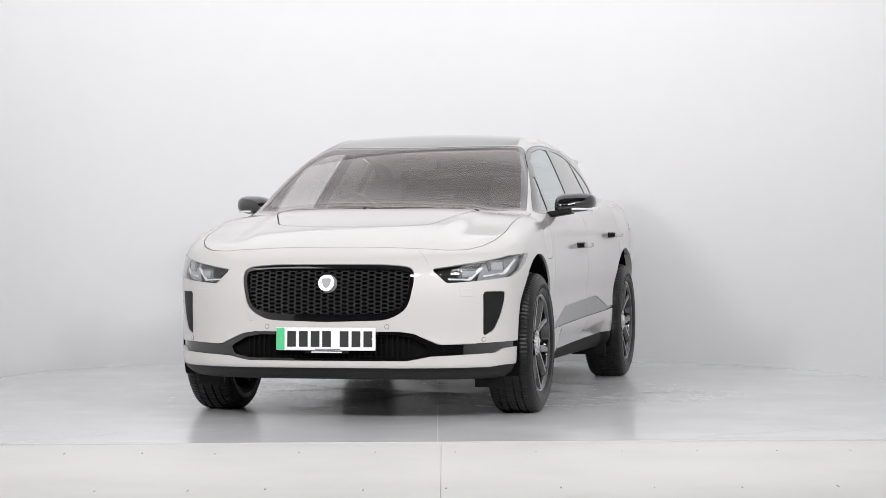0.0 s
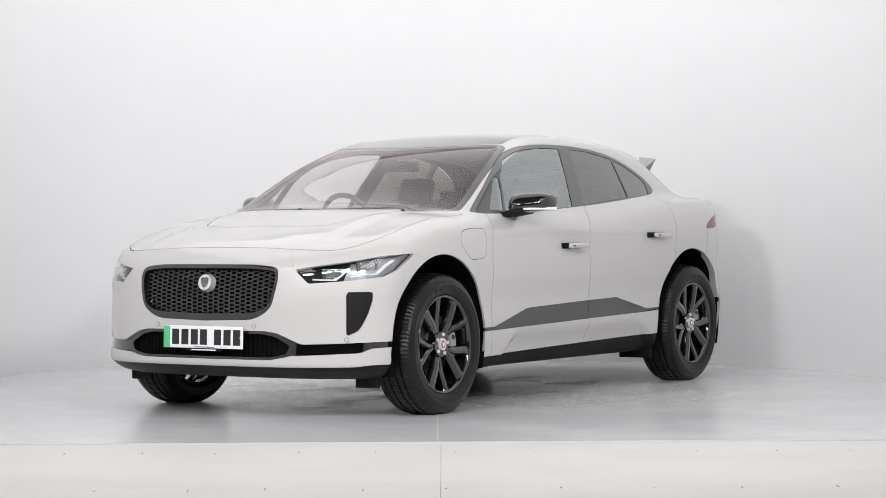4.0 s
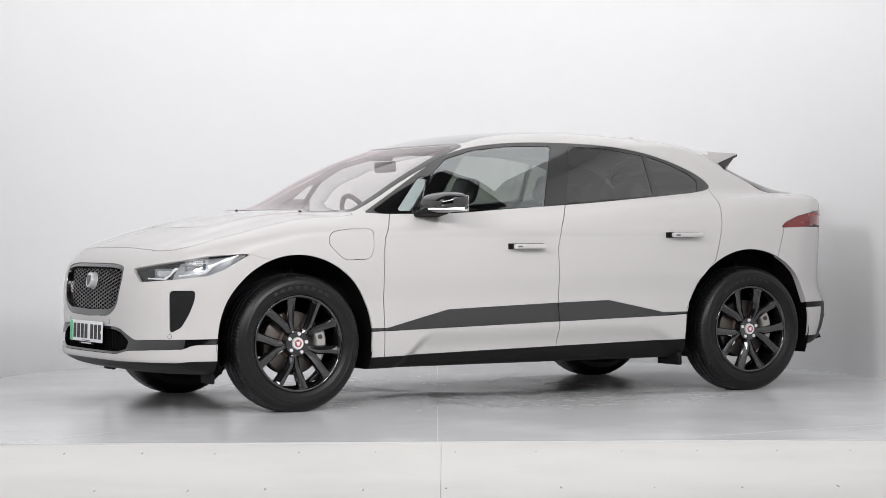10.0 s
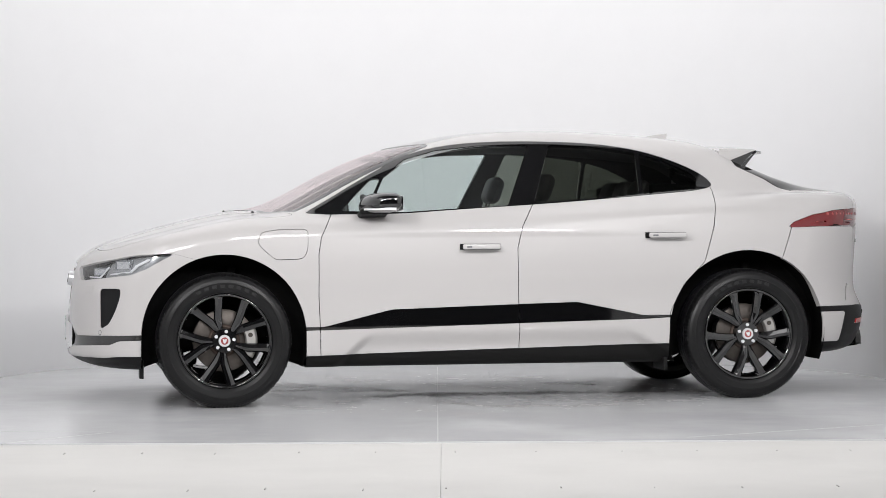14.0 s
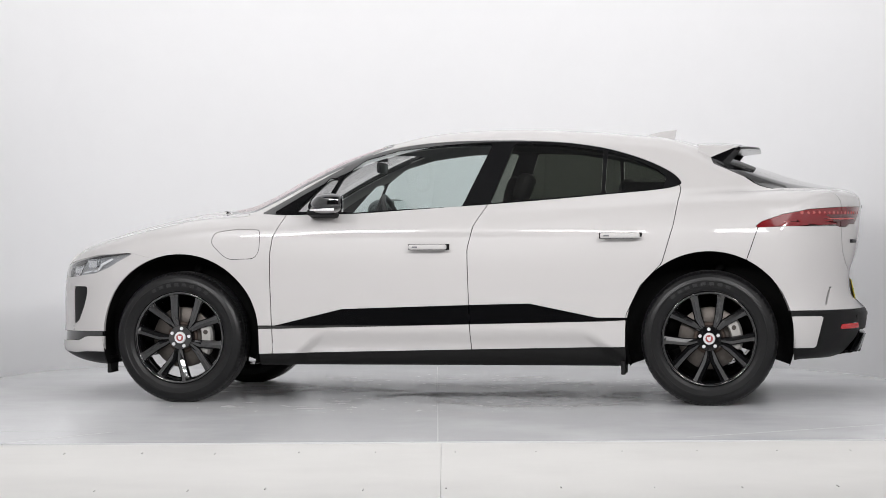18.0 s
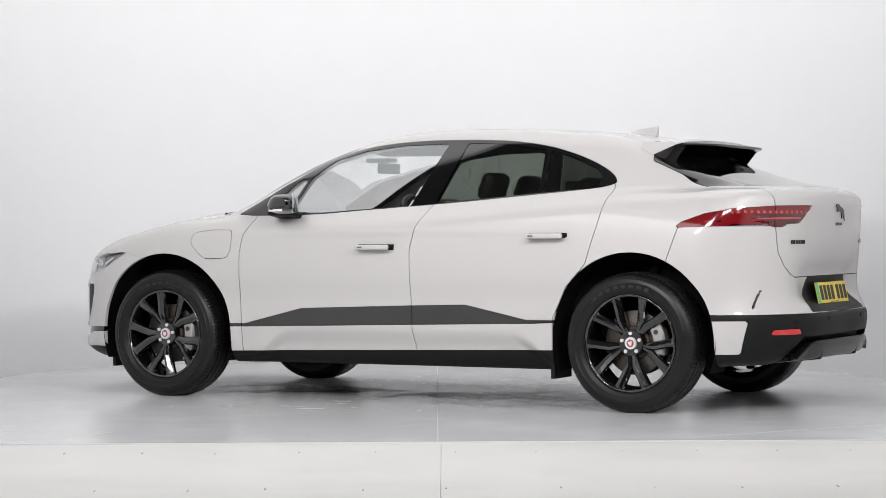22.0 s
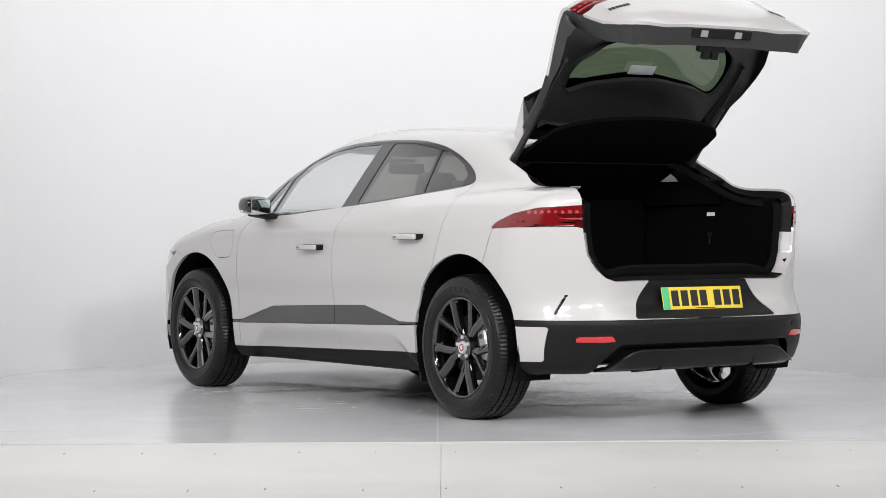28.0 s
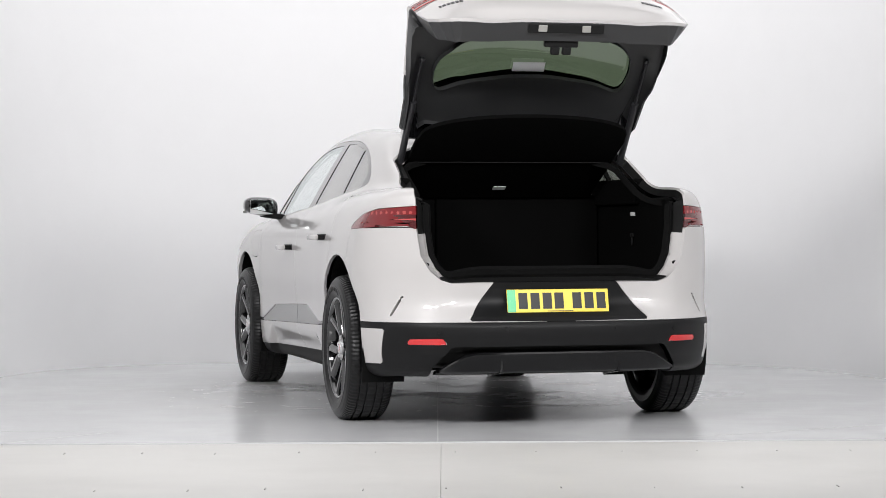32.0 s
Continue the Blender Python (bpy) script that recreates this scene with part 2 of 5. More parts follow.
def skin(field, lo, hi, d):
    """The surface field = 0 of a form that is symmetric in y, as its half y <= 0: vertices, normals, triangles."""
    nx, nz = int((hi[0] - lo[0]) / d) + 1, int((hi[2] - lo[2]) / d) + 1
    ny = int(-lo[1] / d) + 2
    X, Y, Z = lo[0] + d * np.arange(nx), (np.arange(ny) - ny + 1.5) * d, lo[2] + d * np.arange(nz)
    f = field(X[:, None, None], Y[None, :, None], Z[None, None, :]) * np.ones((nx, ny, nz))
    s = f < 0
    cells = (nx - 1, ny - 1, nz - 1)
    total, weight = np.zeros((*cells, 3)), np.zeros(cells)
    corner = lambda g, i, j, k: g[i:i + nx - 1, j:j + ny - 1, k:k + nz - 1]
    for ax in range(3):
        for p in (0, 1):
            for q in (0, 1):
                o = [p, q]
                o.insert(ax, 0)
                e = list(o)
                e[ax] = 1
                fa, fb = corner(f, *o), corner(f, *e)
                cross = (fa < 0) != (fb < 0)
                u = np.where(cross, fa / np.where(cross, fa - fb, 1), 0)
                for c in range(3):
                    total[..., c] += np.where(cross, u if c == ax else o[c], 0)
                weight += cross
    live = weight > 0
    ids = -np.ones(cells, int)
    ids[live] = np.arange(live.sum())
    ijk = np.argwhere(live)
    v = np.stack([X[0], Y[0], Z[0]]) + d * (ijk + total[live] / weight[live][:, None])
    mid = ijk[:, 1] == ny - 2
    quads = []
    for ax in range(3):
        b, c = [a for a in range(3) if a != ax]
        sl = [slice(None)] * 3
        sl[ax] = slice(0, -1)
        lo_s = s[tuple(sl)]
        sl[ax] = slice(1, None)
        cross = np.argwhere(lo_s != s[tuple(sl)])
        ok = (cross[:, b] > 0) & (cross[:, c] > 0) & (cross[:, b] < f.shape[b] - 1) & (cross[:, c] < f.shape[c] - 1)
        cross = cross[ok]
        flip = lo_s[tuple(cross.T)] ^ (ax == 1)
        q = []
        for ob, oc in ((1, 1), (0, 1), (0, 0), (1, 0)):
            at = cross.copy()
            at[:, b] -= ob
            at[:, c] -= oc
            q.append(ids[tuple(at.T)])
        q = np.stack(q, 1)
        quads.append(np.where(flip[:, None], q, q[:, ::-1]))
    q = np.concatenate(quads)
    q = q[(q >= 0).all(1)]
    v[mid, 1] = 0

    def slope(p):
        g = np.empty_like(p)
        for c in range(3):
            e = np.zeros(3)
            e[c] = 0.001
            g[:, c] = (field(*(p + e).T) - field(*(p - e).T)) / 0.002
        return g
    for _ in range(5):
        g = slope(v)
        g[mid, 1] = 0
        v -= np.clip(field(*v.T) / np.maximum((g * g).sum(1), 1e-6), -d, d)[:, None] * g
    g = slope(v)
    g[mid, 1] = 0
    n = g / np.linalg.norm(g, axis=1)[:, None]
    d1 = ((v[q[:, 0]] - v[q[:, 2]]) ** 2).sum(1) <= ((v[q[:, 1]] - v[q[:, 3]]) ** 2).sum(1)
    t = np.concatenate([np.where(d1[:, None], q[:, [0, 1, 2]], q[:, [0, 1, 3]]), np.where(d1[:, None], q[:, [0, 2, 3]], q[:, [1, 2, 3]])])
    return v, n, t


def clip(shell, value):
    """The piece of a triangle shell where value(x, y, z, normals) is positive, cut clean along its zero line."""
    v, n, t = shell
    if not len(t):
        return shell
    f = value(v[:, 0], -v[:, 1], v[:, 2], n)
    f = np.where(np.abs(f) < 1e-6, 1e-6, f)
    pos = f[t] > 0
    count = pos.sum(1)
    out = [t[count == 3]]
    nv, nn, base = [], [], len(v)
    for k in (1, 2):
        sel = t[count == k]
        if not len(sel):
            continue
        lone = np.argmax(pos[count == k] if k == 1 else ~pos[count == k], 1)
        r = np.arange(len(sel))
        a, b, c = sel[r, lone], sel[r, (lone + 1) % 3], sel[r, (lone + 2) % 3]
        new_ids = []
        for e in (b, c):
            lo_i, hi_i = np.minimum(a, e), np.maximum(a, e)
            key = lo_i.astype(np.int64) * len(v) + hi_i
            new_ids.append(key)
        keys = np.concatenate(new_ids)
        nv.append(keys)
        out.append((k, a, b, c, new_ids[0], new_ids[1]))
    if nv:
        uniq = np.unique(np.concatenate(nv))
        i, j = uniq // len(v), uniq % len(v)
        u = (f[i] / (f[i] - f[j]))[:, None]
        cv = v[i] * (1 - u) + v[j] * u
        cn = n[i] * (1 - u) + n[j] * u
        cn /= np.linalg.norm(cn, axis=1)[:, None]
        res = [out[0]]
        for k, a, b, c, kb, kc in out[1:]:
            ib, ic = base + np.searchsorted(uniq, kb), base + np.searchsorted(uniq, kc)
            if k == 1:
                res.append(np.stack([a, ib, ic], 1))
            else:
                res += [np.stack([ib, b, c], 1), np.stack([ib, c, ic], 1)]
        v, n, t = np.concatenate([v, cv]), np.concatenate([n, cn]), np.concatenate(res)
    else:
        t = out[0]
    used, inv = np.unique(t, return_inverse=True)
    return v[used], n[used], inv.reshape(-1, 3)


GAP = 0.0022


def split(shell, value, gap=GAP):
    """The shell inside and outside a line, with a shut line of that half width between them."""
    return clip(shell, lambda *a: value(*a) - gap), clip(shell, lambda *a: -value(*a) - gap)


def edges_of(t):
    e = np.concatenate([t[:, [0, 1]], t[:, [1, 2]], t[:, [2, 0]]])
    key = np.minimum(e[:, 0], e[:, 1]).astype(np.int64) * (t.max() + 1) + np.maximum(e[:, 0], e[:, 1])
    _, first, count = np.unique(key, return_index=True, return_counts=True)
    return e[first[count == 1]]


def pieces(shell, least=6):
    """The connected pieces of a shell, each as a shell of its own, without the smallest slivers."""
    v, n, t = shell
    if not len(t):
        return []
    mark = np.arange(len(v))
    while True:
        low = mark[t].min(1)
        nxt = mark.copy()
        for c in range(3):
            np.minimum.at(nxt, t[:, c], low)
        nxt = nxt[nxt]
        if (nxt == mark).all():
            break
        mark = nxt
    out = []
    for root in np.unique(mark[t[:, 0]]):
        sel = t[mark[t[:, 0]] == root]
        if len(sel) >= least:
            used, inv = np.unique(sel, return_inverse=True)
            out.append((v[used], n[used], inv.reshape(-1, 3)))
    return out


def panel(name, shell, material, parent, side=0, depth=0.012, sink=0.0, origin=(0, 0, 0), label=""):
    """One body panel: side -1 left, 1 right, 0 both halves in one; its edges are turned in by depth."""
    v, n, t = shell
    if side == 0 and len(v) and np.abs(v[:, 1]).min() > 0.02:
        panel(name, shell, material, parent, 1, depth, sink, origin, label)
        return panel(name, shell, material, parent, -1, depth, sink, origin, label)
    v = v - n * (sink(v)[:, None] if callable(sink) else sink)
    if depth and len(t):
        e = edges_of(t)
        e = e[~((np.abs(v[e[:, 0], 1]) < 1e-4) & (np.abs(v[e[:, 1], 1]) < 1e-4))]
        ids, inv = np.unique(e, return_inverse=True)
        inv = inv.reshape(-1, 2)
        mid = v[e[:, 0]] - v[e[:, 1]]
        out_dir = np.zeros((len(ids), 3))
        for c in (0, 1):
            np.add.at(out_dir, inv[:, c], -np.cross(mid, n[e[:, c]]))
        out_dir /= np.maximum(np.linalg.norm(out_dir, axis=1), 1e-9)[:, None]
        top, k = v[ids], len(v)
        low = top - n[ids] * depth
        v = np.concatenate([v, top, low])
        n = np.concatenate([n, out_dir, out_dir])
        a, b = k + inv[:, 0], k + inv[:, 1]
        m = len(ids)
        t = np.concatenate([t, np.stack([b, a, a + m], 1), np.stack([b, a + m, b + m], 1)])
    flip = np.array([1, -1, 1])
    if side == 0:
        k = len(v)
        v, n, t = np.concatenate([v, v * flip]), np.concatenate([n, n * flip]), np.concatenate([t, t[:, ::-1] + k])
    elif side == 1:
        v, n, t = v * flip, n * flip, t[:, ::-1]
    return mesh_object(name, v, t, material, parent, n, origin, label)


# ---- the booth: stage, curved wall, ceiling, dark hall ----
WALL_Y, WALL_TOP, WALL_OPEN = 3.1, 3.6, -5.75
STAGE_FRONT = -3.1


def floor_material():
    m = mat("grey_gloss_floor_paint", (0.64, 0.645, 0.655), 0.18, grain=0.03, scale=14, wear=0.10, wear_scale=1.6, bump=0.02)
    t = m.node_tree
    p = t.nodes["Principled BSDF"]
    base = p.inputs["Base Color"].links[0].from_socket
    rough = p.inputs["Roughness"].links[0].from_socket
    co = t.nodes.new("ShaderNodeTexCoord")

    def math_node(op, a, b=0.0, clamp=False):
        n = t.nodes.new("ShaderNodeMath")
        n.operation, n.use_clamp = op, clamp
        for k, v in enumerate((a, b)):
            if isinstance(v, (int, float)):
                n.inputs[k].default_value = v
            else:
                t.links.new(v, n.inputs[k])
        return n.outputs[0]

    def noise(scale, detail=6.0, rough_=0.6, stretch=(1, 1, 1)):
        mp = t.nodes.new("ShaderNodeMapping")
        mp.inputs["Scale"].default_value = stretch
        t.links.new(co.outputs["Object"], mp.inputs[0])
        n = t.nodes.new("ShaderNodeTexNoise")
        n.inputs["Scale"].default_value, n.inputs["Detail"].default_value, n.inputs["Roughness"].default_value = scale, detail, rough_
        t.links.new(mp.outputs[0], n.inputs["Vector"])
        return n.outputs["Fac"]

    # tyre dirt and drips on the turning disc
    ln = t.nodes.new("ShaderNodeVectorMath")
    ln.operation = "LENGTH"
    t.links.new(co.outputs["Object"], ln.inputs[0])
    disc = t.nodes.new("ShaderNodeMapRange")
    disc.interpolation_type = "SMOOTHSTEP"
    for k, v in (("From Min", 2.35), ("From Max", 1.0), ("To Min", 0.0), ("To Max", 1.0)):
        disc.inputs[k].default_value = v
    t.links.new(ln.outputs["Value"], disc.inputs["Value"])
    blot = math_node("MULTIPLY", math_node("SUBTRACT", noise(2.4), 0.46), 5.0, True)
    specks = math_node("MULTIPLY", math_node("SUBTRACT", noise(13.0, 3.0), 0.60), 9.0, True)
    dirt = math_node("MULTIPLY", disc.outputs["Result"], math_node("ADD", math_node("MULTIPLY", blot, 0.42), math_node("MULTIPLY", specks, 0.40), True))
    mx = t.nodes.new("ShaderNodeMix")
    mx.data_type = "RGBA"
    t.links.new(dirt, mx.inputs["Factor"])
    t.links.new(base, mx.inputs["A"])
    mx.inputs["B"].default_value = (0.25, 0.225, 0.20, 1)
    # pale chips and worn streaks over the whole floor
    chips = math_node("MULTIPLY", math_node("MULTIPLY", math_node("SUBTRACT", noise(9.0, 8.0, 0.75, (1, 2.5, 1)), 0.64), 14.0, True), 0.35)
    m2 = t.nodes.new("ShaderNodeMix")
    m2.data_type = "RGBA"
    t.links.new(chips, m2.inputs["Factor"])
    t.links.new(mx.outputs["Result"], m2.inputs["A"])
    m2.inputs["B"].default_value = (0.68, 0.68, 0.67, 1)
    t.links.new(m2.outputs["Result"], p.inputs["Base Color"])
    worn = math_node("MULTIPLY", math_node("SUBTRACT", noise(0.9, 4.0), 0.45), 0.5, True)
    r = math_node("ADD", rough, math_node("ADD", math_node("MULTIPLY", dirt, 0.30), math_node("MULTIPLY", worn, 0.6)))
    t.links.new(r, p.inputs["Roughness"])
    return m


FLOORMAT = floor_material()
JOINTMAT = mat("joint_filler", (0.47, 0.47, 0.47), 0.6, grain=0.3, scale=30)
SCREWMAT = mat("screw_head", (0.40, 0.39, 0.37), 0.5, 0.4, grain=0.2, scale=80)
PANELMAT = mat("pale_painted_board", (0.62, 0.612, 0.592), 0.45, grain=0.05, scale=2.5, wear=0.16, wear_scale=1.4)


def wall_line(out, n=96):
    """The booth's plan, one continuous bend round the back, straight sides to the opening; out: the distance behind the face."""
    line = []
    for i in range(n + 1):
        c, q = math.cos(math.pi * i / n), math.sin(math.pi * i / n)
        wide, power = (2.97, 2.6) if c > 0 else (3.05, 4.0)
        line.append((0.05 + math.copysign(abs(c) ** (2 / power), c) * (wide + out), q ** (2 / power) * (WALL_Y + out + 0.5) - 0.5))
    return [(3.02 + out, WALL_OPEN)] + line + [(-3.0 - out, WALL_OPEN)]


def build_booth():
    bm = bmesh.new()
    inner, outer = wall_line(0.0), wall_line(0.12)
    rows = []
    for (ix, iy), (ox, oy) in zip(inner, outer):
        rows.append([bm.verts.new((ix, iy, -0.02)), bm.verts.new((ix, iy, WALL_TOP)), bm.verts.new((ox, oy, WALL_TOP)), bm.verts.new((ox, oy, -0.29))])
    for a, b in zip(rows, rows[1:]):
        for i in range(4):
            bm.faces.new((a[i], b[i], b[(i + 1) % 4], a[(i + 1) % 4]))
    bm.faces.new(rows[0]), bm.faces.new(rows[-1][::-1])
    bmesh.ops.recalc_face_normals(bm, faces=bm.faces)
    tagged(part("wall_curved", bm, WALLMAT, smooth=True), "smooth white curved wall of a photo booth", "wall", kind="structure")
    # stage floor
    bm = bmesh.new()
    box(bm, -4.2, 4.2, STAGE_FRONT, 4.2, -0.12, 0.0)
    stage = tagged(part("floor", bm, FLOORMAT), "glossy grey painted stage floor with scuffs", "floor", kind="structure")
    # filled joints between the stage boards
    for (ax, ay), (bx, by), w in (((-1.96, -3.09), (-1.53, -2.53), 0.006), ((1.20, -2.96), (2.23, -2.36), 0.006), ((0.045, -3.09), (0.03, 2.4), 0.0035), ((-3.05, -2.36), (-1.53, -2.53), 0.003)):
        d = (Vector((bx, by, 0)) - Vector((ax, ay, 0)))
        bm = bmesh.new()
        box(bm, 0, d.length, -w / 2, w / 2, -0.001, 0.0006, 0.0, Matrix.Translation((ax, ay, 0)) @ Matrix.Rotation(math.atan2(d.y, d.x), 4, "Z"))
        part("joint", bm, JOINTMAT, stage)
    bm = bmesh.new()
    box(bm, -12, 12, -16, 6, -0.32, -0.3)
    tagged(part("hall_floor", bm, HALLMAT), "dark concrete floor of the hall", "floor", kind="structure")
    # ceiling with a rim
    bm = bmesh.new()
    box(bm, -4.2, 4.2, -1.4, 4.2, WALL_TOP, WALL_TOP + 0.1)
    tagged(part("ceiling", bm, CEILMAT), "white ceiling over the stage", "ceiling", kind="structure")
    for nm, b in (("hall_wall_back", (-12, 12, -16.2, -16, -0.9, 5)), ("hall_wall_left", (-12.2, -12, -16, 6, -0.9, 5)), ("hall_wall_right", (12, 12.2, -16, 6, -0.9, 5)),
                  ("hall_wall_far", (-12, 12, 6, 6.2, -0.9, 5)), ("hall_ceiling", (-12, 12, -16, 6, 5, 5.2))):
        bm = bmesh.new()
        box(bm, *b)
        tagged(part(nm, bm, HALLMAT), "dark unlit hall wall around the booth", "wall", kind="structure")
    # the boards of the approach, flush with the stage, fixed by rows of screws
    apron = tagged(new("apron_floor"), "pale painted boards before the stage", "floor", kind="structure")
    for x0, x1 in ((-4.2, -2.39), (-2.386, 0.0593), (0.0607, 2.506), (2.51, 4.2)):
        bm = bmesh.new()
        box(bm, x0, x1, -6.9, STAGE_FRONT - 0.006, -0.10, -0.006, bevel=0.0015)
        part("board", bm, PANELMAT, apron)
        for y in (-3.53, -4.88):
            for k in range(int((x1 - x0) / 0.35) + 1):
                x = x0 + 0.06 + k * 0.35 + random.uniform(-0.05, 0.05)
                if x < x1 - 0.03 and abs(x) < 2.6:
                    bm = bmesh.new()
                    tube(bm, (x, y + random.uniform(-0.06, 0.06), -0.0062), (x, y, -0.0048), random.uniform(0.0018, 0.0034), None, 8)
                    part("screw", bm, SCREWMAT, apron)


build_booth()


# ---- the car: nose towards -x, ground at z = 0, origin midway between the axles ----
car = tagged(new("electric_car"), "warm white electric crossover car with black wheels and trim", "car")
AXLE, HUB_Z, WHEEL_R = 1.495, 0.368, 0.375

bonnet_z = curve((-2.45, -2.33, -2.2, -2.0, -1.8, -1.6, -1.4, -1.2, -0.9, -0.4, 0.0, 0.4, 0.9, 1.35, 1.8, 2.1, 2.3, 2.4),
                 (0.78, 0.835, 0.885, 0.945, 0.995, 1.042, 1.078, 1.088, 1.078, 1.082, 1.105, 1.135, 1.18, 1.205, 1.21, 1.205, 1.185, 1.165))
half_width = curve((-2.4, -2.0, -1.5, -1.0, -0.4, 0.2, 0.8, 1.5, 1.9, 2.2, 2.4), (0.90, 0.928, 0.945, 0.932, 0.922, 0.926, 0.938, 0.953, 0.94, 0.91, 0.88))
side_in = curve((0.18, 0.27, 0.36, 0.44, 0.50, 0.58, 0.72, 0.86, 0.98, 1.08, 1.2, 1.3), (0.075, 0.03, 0.017, 0.0115, 0.013, 0.0145, 0.0, 0.004, 0.02, 0.055, 0.115, 0.2))
nose_in = curve((0.15, 0.2, 0.25, 0.29, 0.35, 0.45, 0.6, 0.7, 0.8, 0.9, 1.0), (0.42, 0.17, 0.040, -0.004, -0.004, 0.004, 0.002, 0.012, 0.04, 0.12, 0.3))
tail_in = curve((0.15, 0.2, 0.26, 0.34, 0.42, 0.5, 0.54, 0.60, 0.68, 0.73, 0.80, 0.88, 1.0, 1.1, 1.17, 1.25), (0.5, 0.27, 0.1, 0.03, 0.005, 0.0, 0.03, 0.10, 0.112, 0.10, 0.066, 0.047, 0.037, 0.030, 0.042, 0.14))
tail_side_in = curve((0.15, 0.2, 0.26, 0.34, 0.42, 0.5, 0.54, 0.60, 0.68, 0.73, 0.80, 0.88, 1.0, 1.1, 1.17, 1.25), (0.5, 0.27, 0.1, 0.03, 0.005, 0.0, 0.016, 0.040, 0.050, 0.049, 0.044, 0.040, 0.034, 0.030, 0.042, 0.14))
roof_z = curve((-1.6, -1.4, -1.3, -1.1, -0.89, -0.68, -0.47, -0.336, -0.13, 0.075, 0.28, 0.48, 0.69, 0.89, 1.06, 1.3, 1.42, 1.55, 1.715, 1.966, 2.255, 2.4),
               (0.98, 1.06, 1.105, 1.193, 1.305, 1.403, 1.473, 1.506, 1.547, 1.568, 1.576, 1.575, 1.566, 1.553, 1.538, 1.507, 1.475, 1.42, 1.36, 1.275, 1.195, 1.15))
cabin_taper = curve((-1.3, -0.9, -0.5, 0.2, 1.0, 1.35, 1.7, 2.0, 2.4), (0.03, 0.012, 0.0, 0.0, 0.008, 0.03, 0.085, 0.16, 0.28))


def car_form(x, y, z):
    a = np.sqrt(y * y + 1e-6) * 1.01
    dome = 0.014 * step(a, 0.62, 0.50) * step(x, -2.3, -1.75) * step(x, -1.0, -1.3)
    top = z - (bonnet_z(x) + dome - 0.05 * (a / 0.9) ** 2.4)
    fall = 0.46 - z
    tuck = 0.040 * step(z, 0.43, 0.30) * step(x + fall, -0.66, -0.57) * step(x - 1.2 * fall, 0.80, 0.69)
    side = a - (half_width(x) - side_in(z) - tuck)
    nose = -2.345 + 0.19 * (a / 0.8) ** 4 + nose_in(z) - x
    corner = step(a, 0.34, 0.64)
    tail = x - (2.372 - 0.21 * (a / 0.8) ** 4 - tail_in(z) * (1 - corner) - tail_side_in(z) * corner)
    low = smax(smax(smax(smax(side, top, 0.10), nose, 0.10), tail, 0.09), 0.205 + 0.045 * step(x, 1.8, 2.0) - z, 0.05)
    bow = 0.11 * step(x, 0.1, -0.6) * (a / 0.75) ** 2 - 0.10 * step(x, 1.2, 1.8) * (a / 0.6) ** 2
    roof = z - (roof_z(x - bow) - 0.012 - 0.022 * (a / 0.55) ** 2)
    flank = a - (0.848 - 0.50 * (z - 1.07) - 0.18 * np.clip(z - 1.25, 0, 1) ** 2 - cabin_taper(x))
    house = smax(smax(roof, flank * 0.9, 0.075), np.maximum(0.97 - z, tail + 0.03), 0.03)
    return smin(low, house, 0.045)


LEFT = skin(car_form, (-2.46, -1.0, 0.14), (2.5, 0, 1.62), 0.0165)


# lines on the body, drawn from the side (x, z), from above (x, a), from the end (a, z) or round the corner (s, z)
def from_side(points, corner=0.0):
    f = inside(rounded(points, corner) if corner else points)
    return lambda x, a, z, n: f(x, z)


def from_above(points, corner=0.0, low=0.8):
    f = inside(rounded(points, corner) if corner else points)
    return lambda x, a, z, n: np.minimum(f(x, a), z - low)


def from_end(points, corner=0.0):
    f = inside(rounded(points, corner) if corner else points)
    return lambda x, a, z, n: f(a, z)


def from_nose_corner(points, corner=0.0):
    f = inside(rounded(points, corner) if corner else points)
    return lambda x, a, z, n: f(-x + 0.95 - a, z)


def from_tail_corner(points, corner=0.0):
    f = inside(rounded(points, corner) if corner else points)
    return lambda x, a, z, n: f(x + 0.93 - a, z)


def arch(x0, r):
    return lambda x, a, z, n: np.where(z < HUB_Z + 0.02, np.abs(x - x0), np.hypot(x - x0, z - HUB_Z - 0.02)) - r


DLO = [(-1.04, 1.070), (-0.882, 1.161), (-0.654, 1.294), (-0.46, 1.397), (-0.267, 1.450), (-0.01, 1.477), (0.279, 1.482), (0.629, 1.472), (0.883, 1.438), (1.073, 1.386),
       (1.231, 1.321), (1.325, 1.262), (1.352, 1.203), (0.945, 1.167), (0.372, 1.12), (-0.204, 1.086), (-0.494, 1.064), (-0.915, 1.062)]
QUARTERLIGHT = [(-0.84, 1.082), (-0.655, 1.272), (-0.60, 1.272), (-0.70, 1.080)]
FRONTGLASS = [(-0.675, 1.082), (-0.575, 1.282), (-0.455, 1.375), (-0.265, 1.428), (-0.01, 1.455), (0.27, 1.459), (0.115, 1.105), (-0.204, 1.092), (-0.494, 1.074)]
REARGLASS_O = [(0.395, 1.459), (0.629, 1.450), (0.90, 1.412), (0.895, 1.172), (0.27, 1.122)]
QUARTERGLASS = [(0.925, 1.408), (1.06, 1.368), (1.20, 1.305), (1.255, 1.262), (1.235, 1.196), (0.918, 1.173)]
FRONTDOOR = [(-0.959, 0.2), (-0.963, 0.4), (-0.971, 0.62), (-0.971, 0.841), (-0.955, 0.937), (-0.895, 1.055), (-0.86, 1.13), (0.30, 1.19), (0.262, 1.115), (0.188, 0.993), (0.155, 0.867), (0.16, 0.6), (0.174, 0.2)]
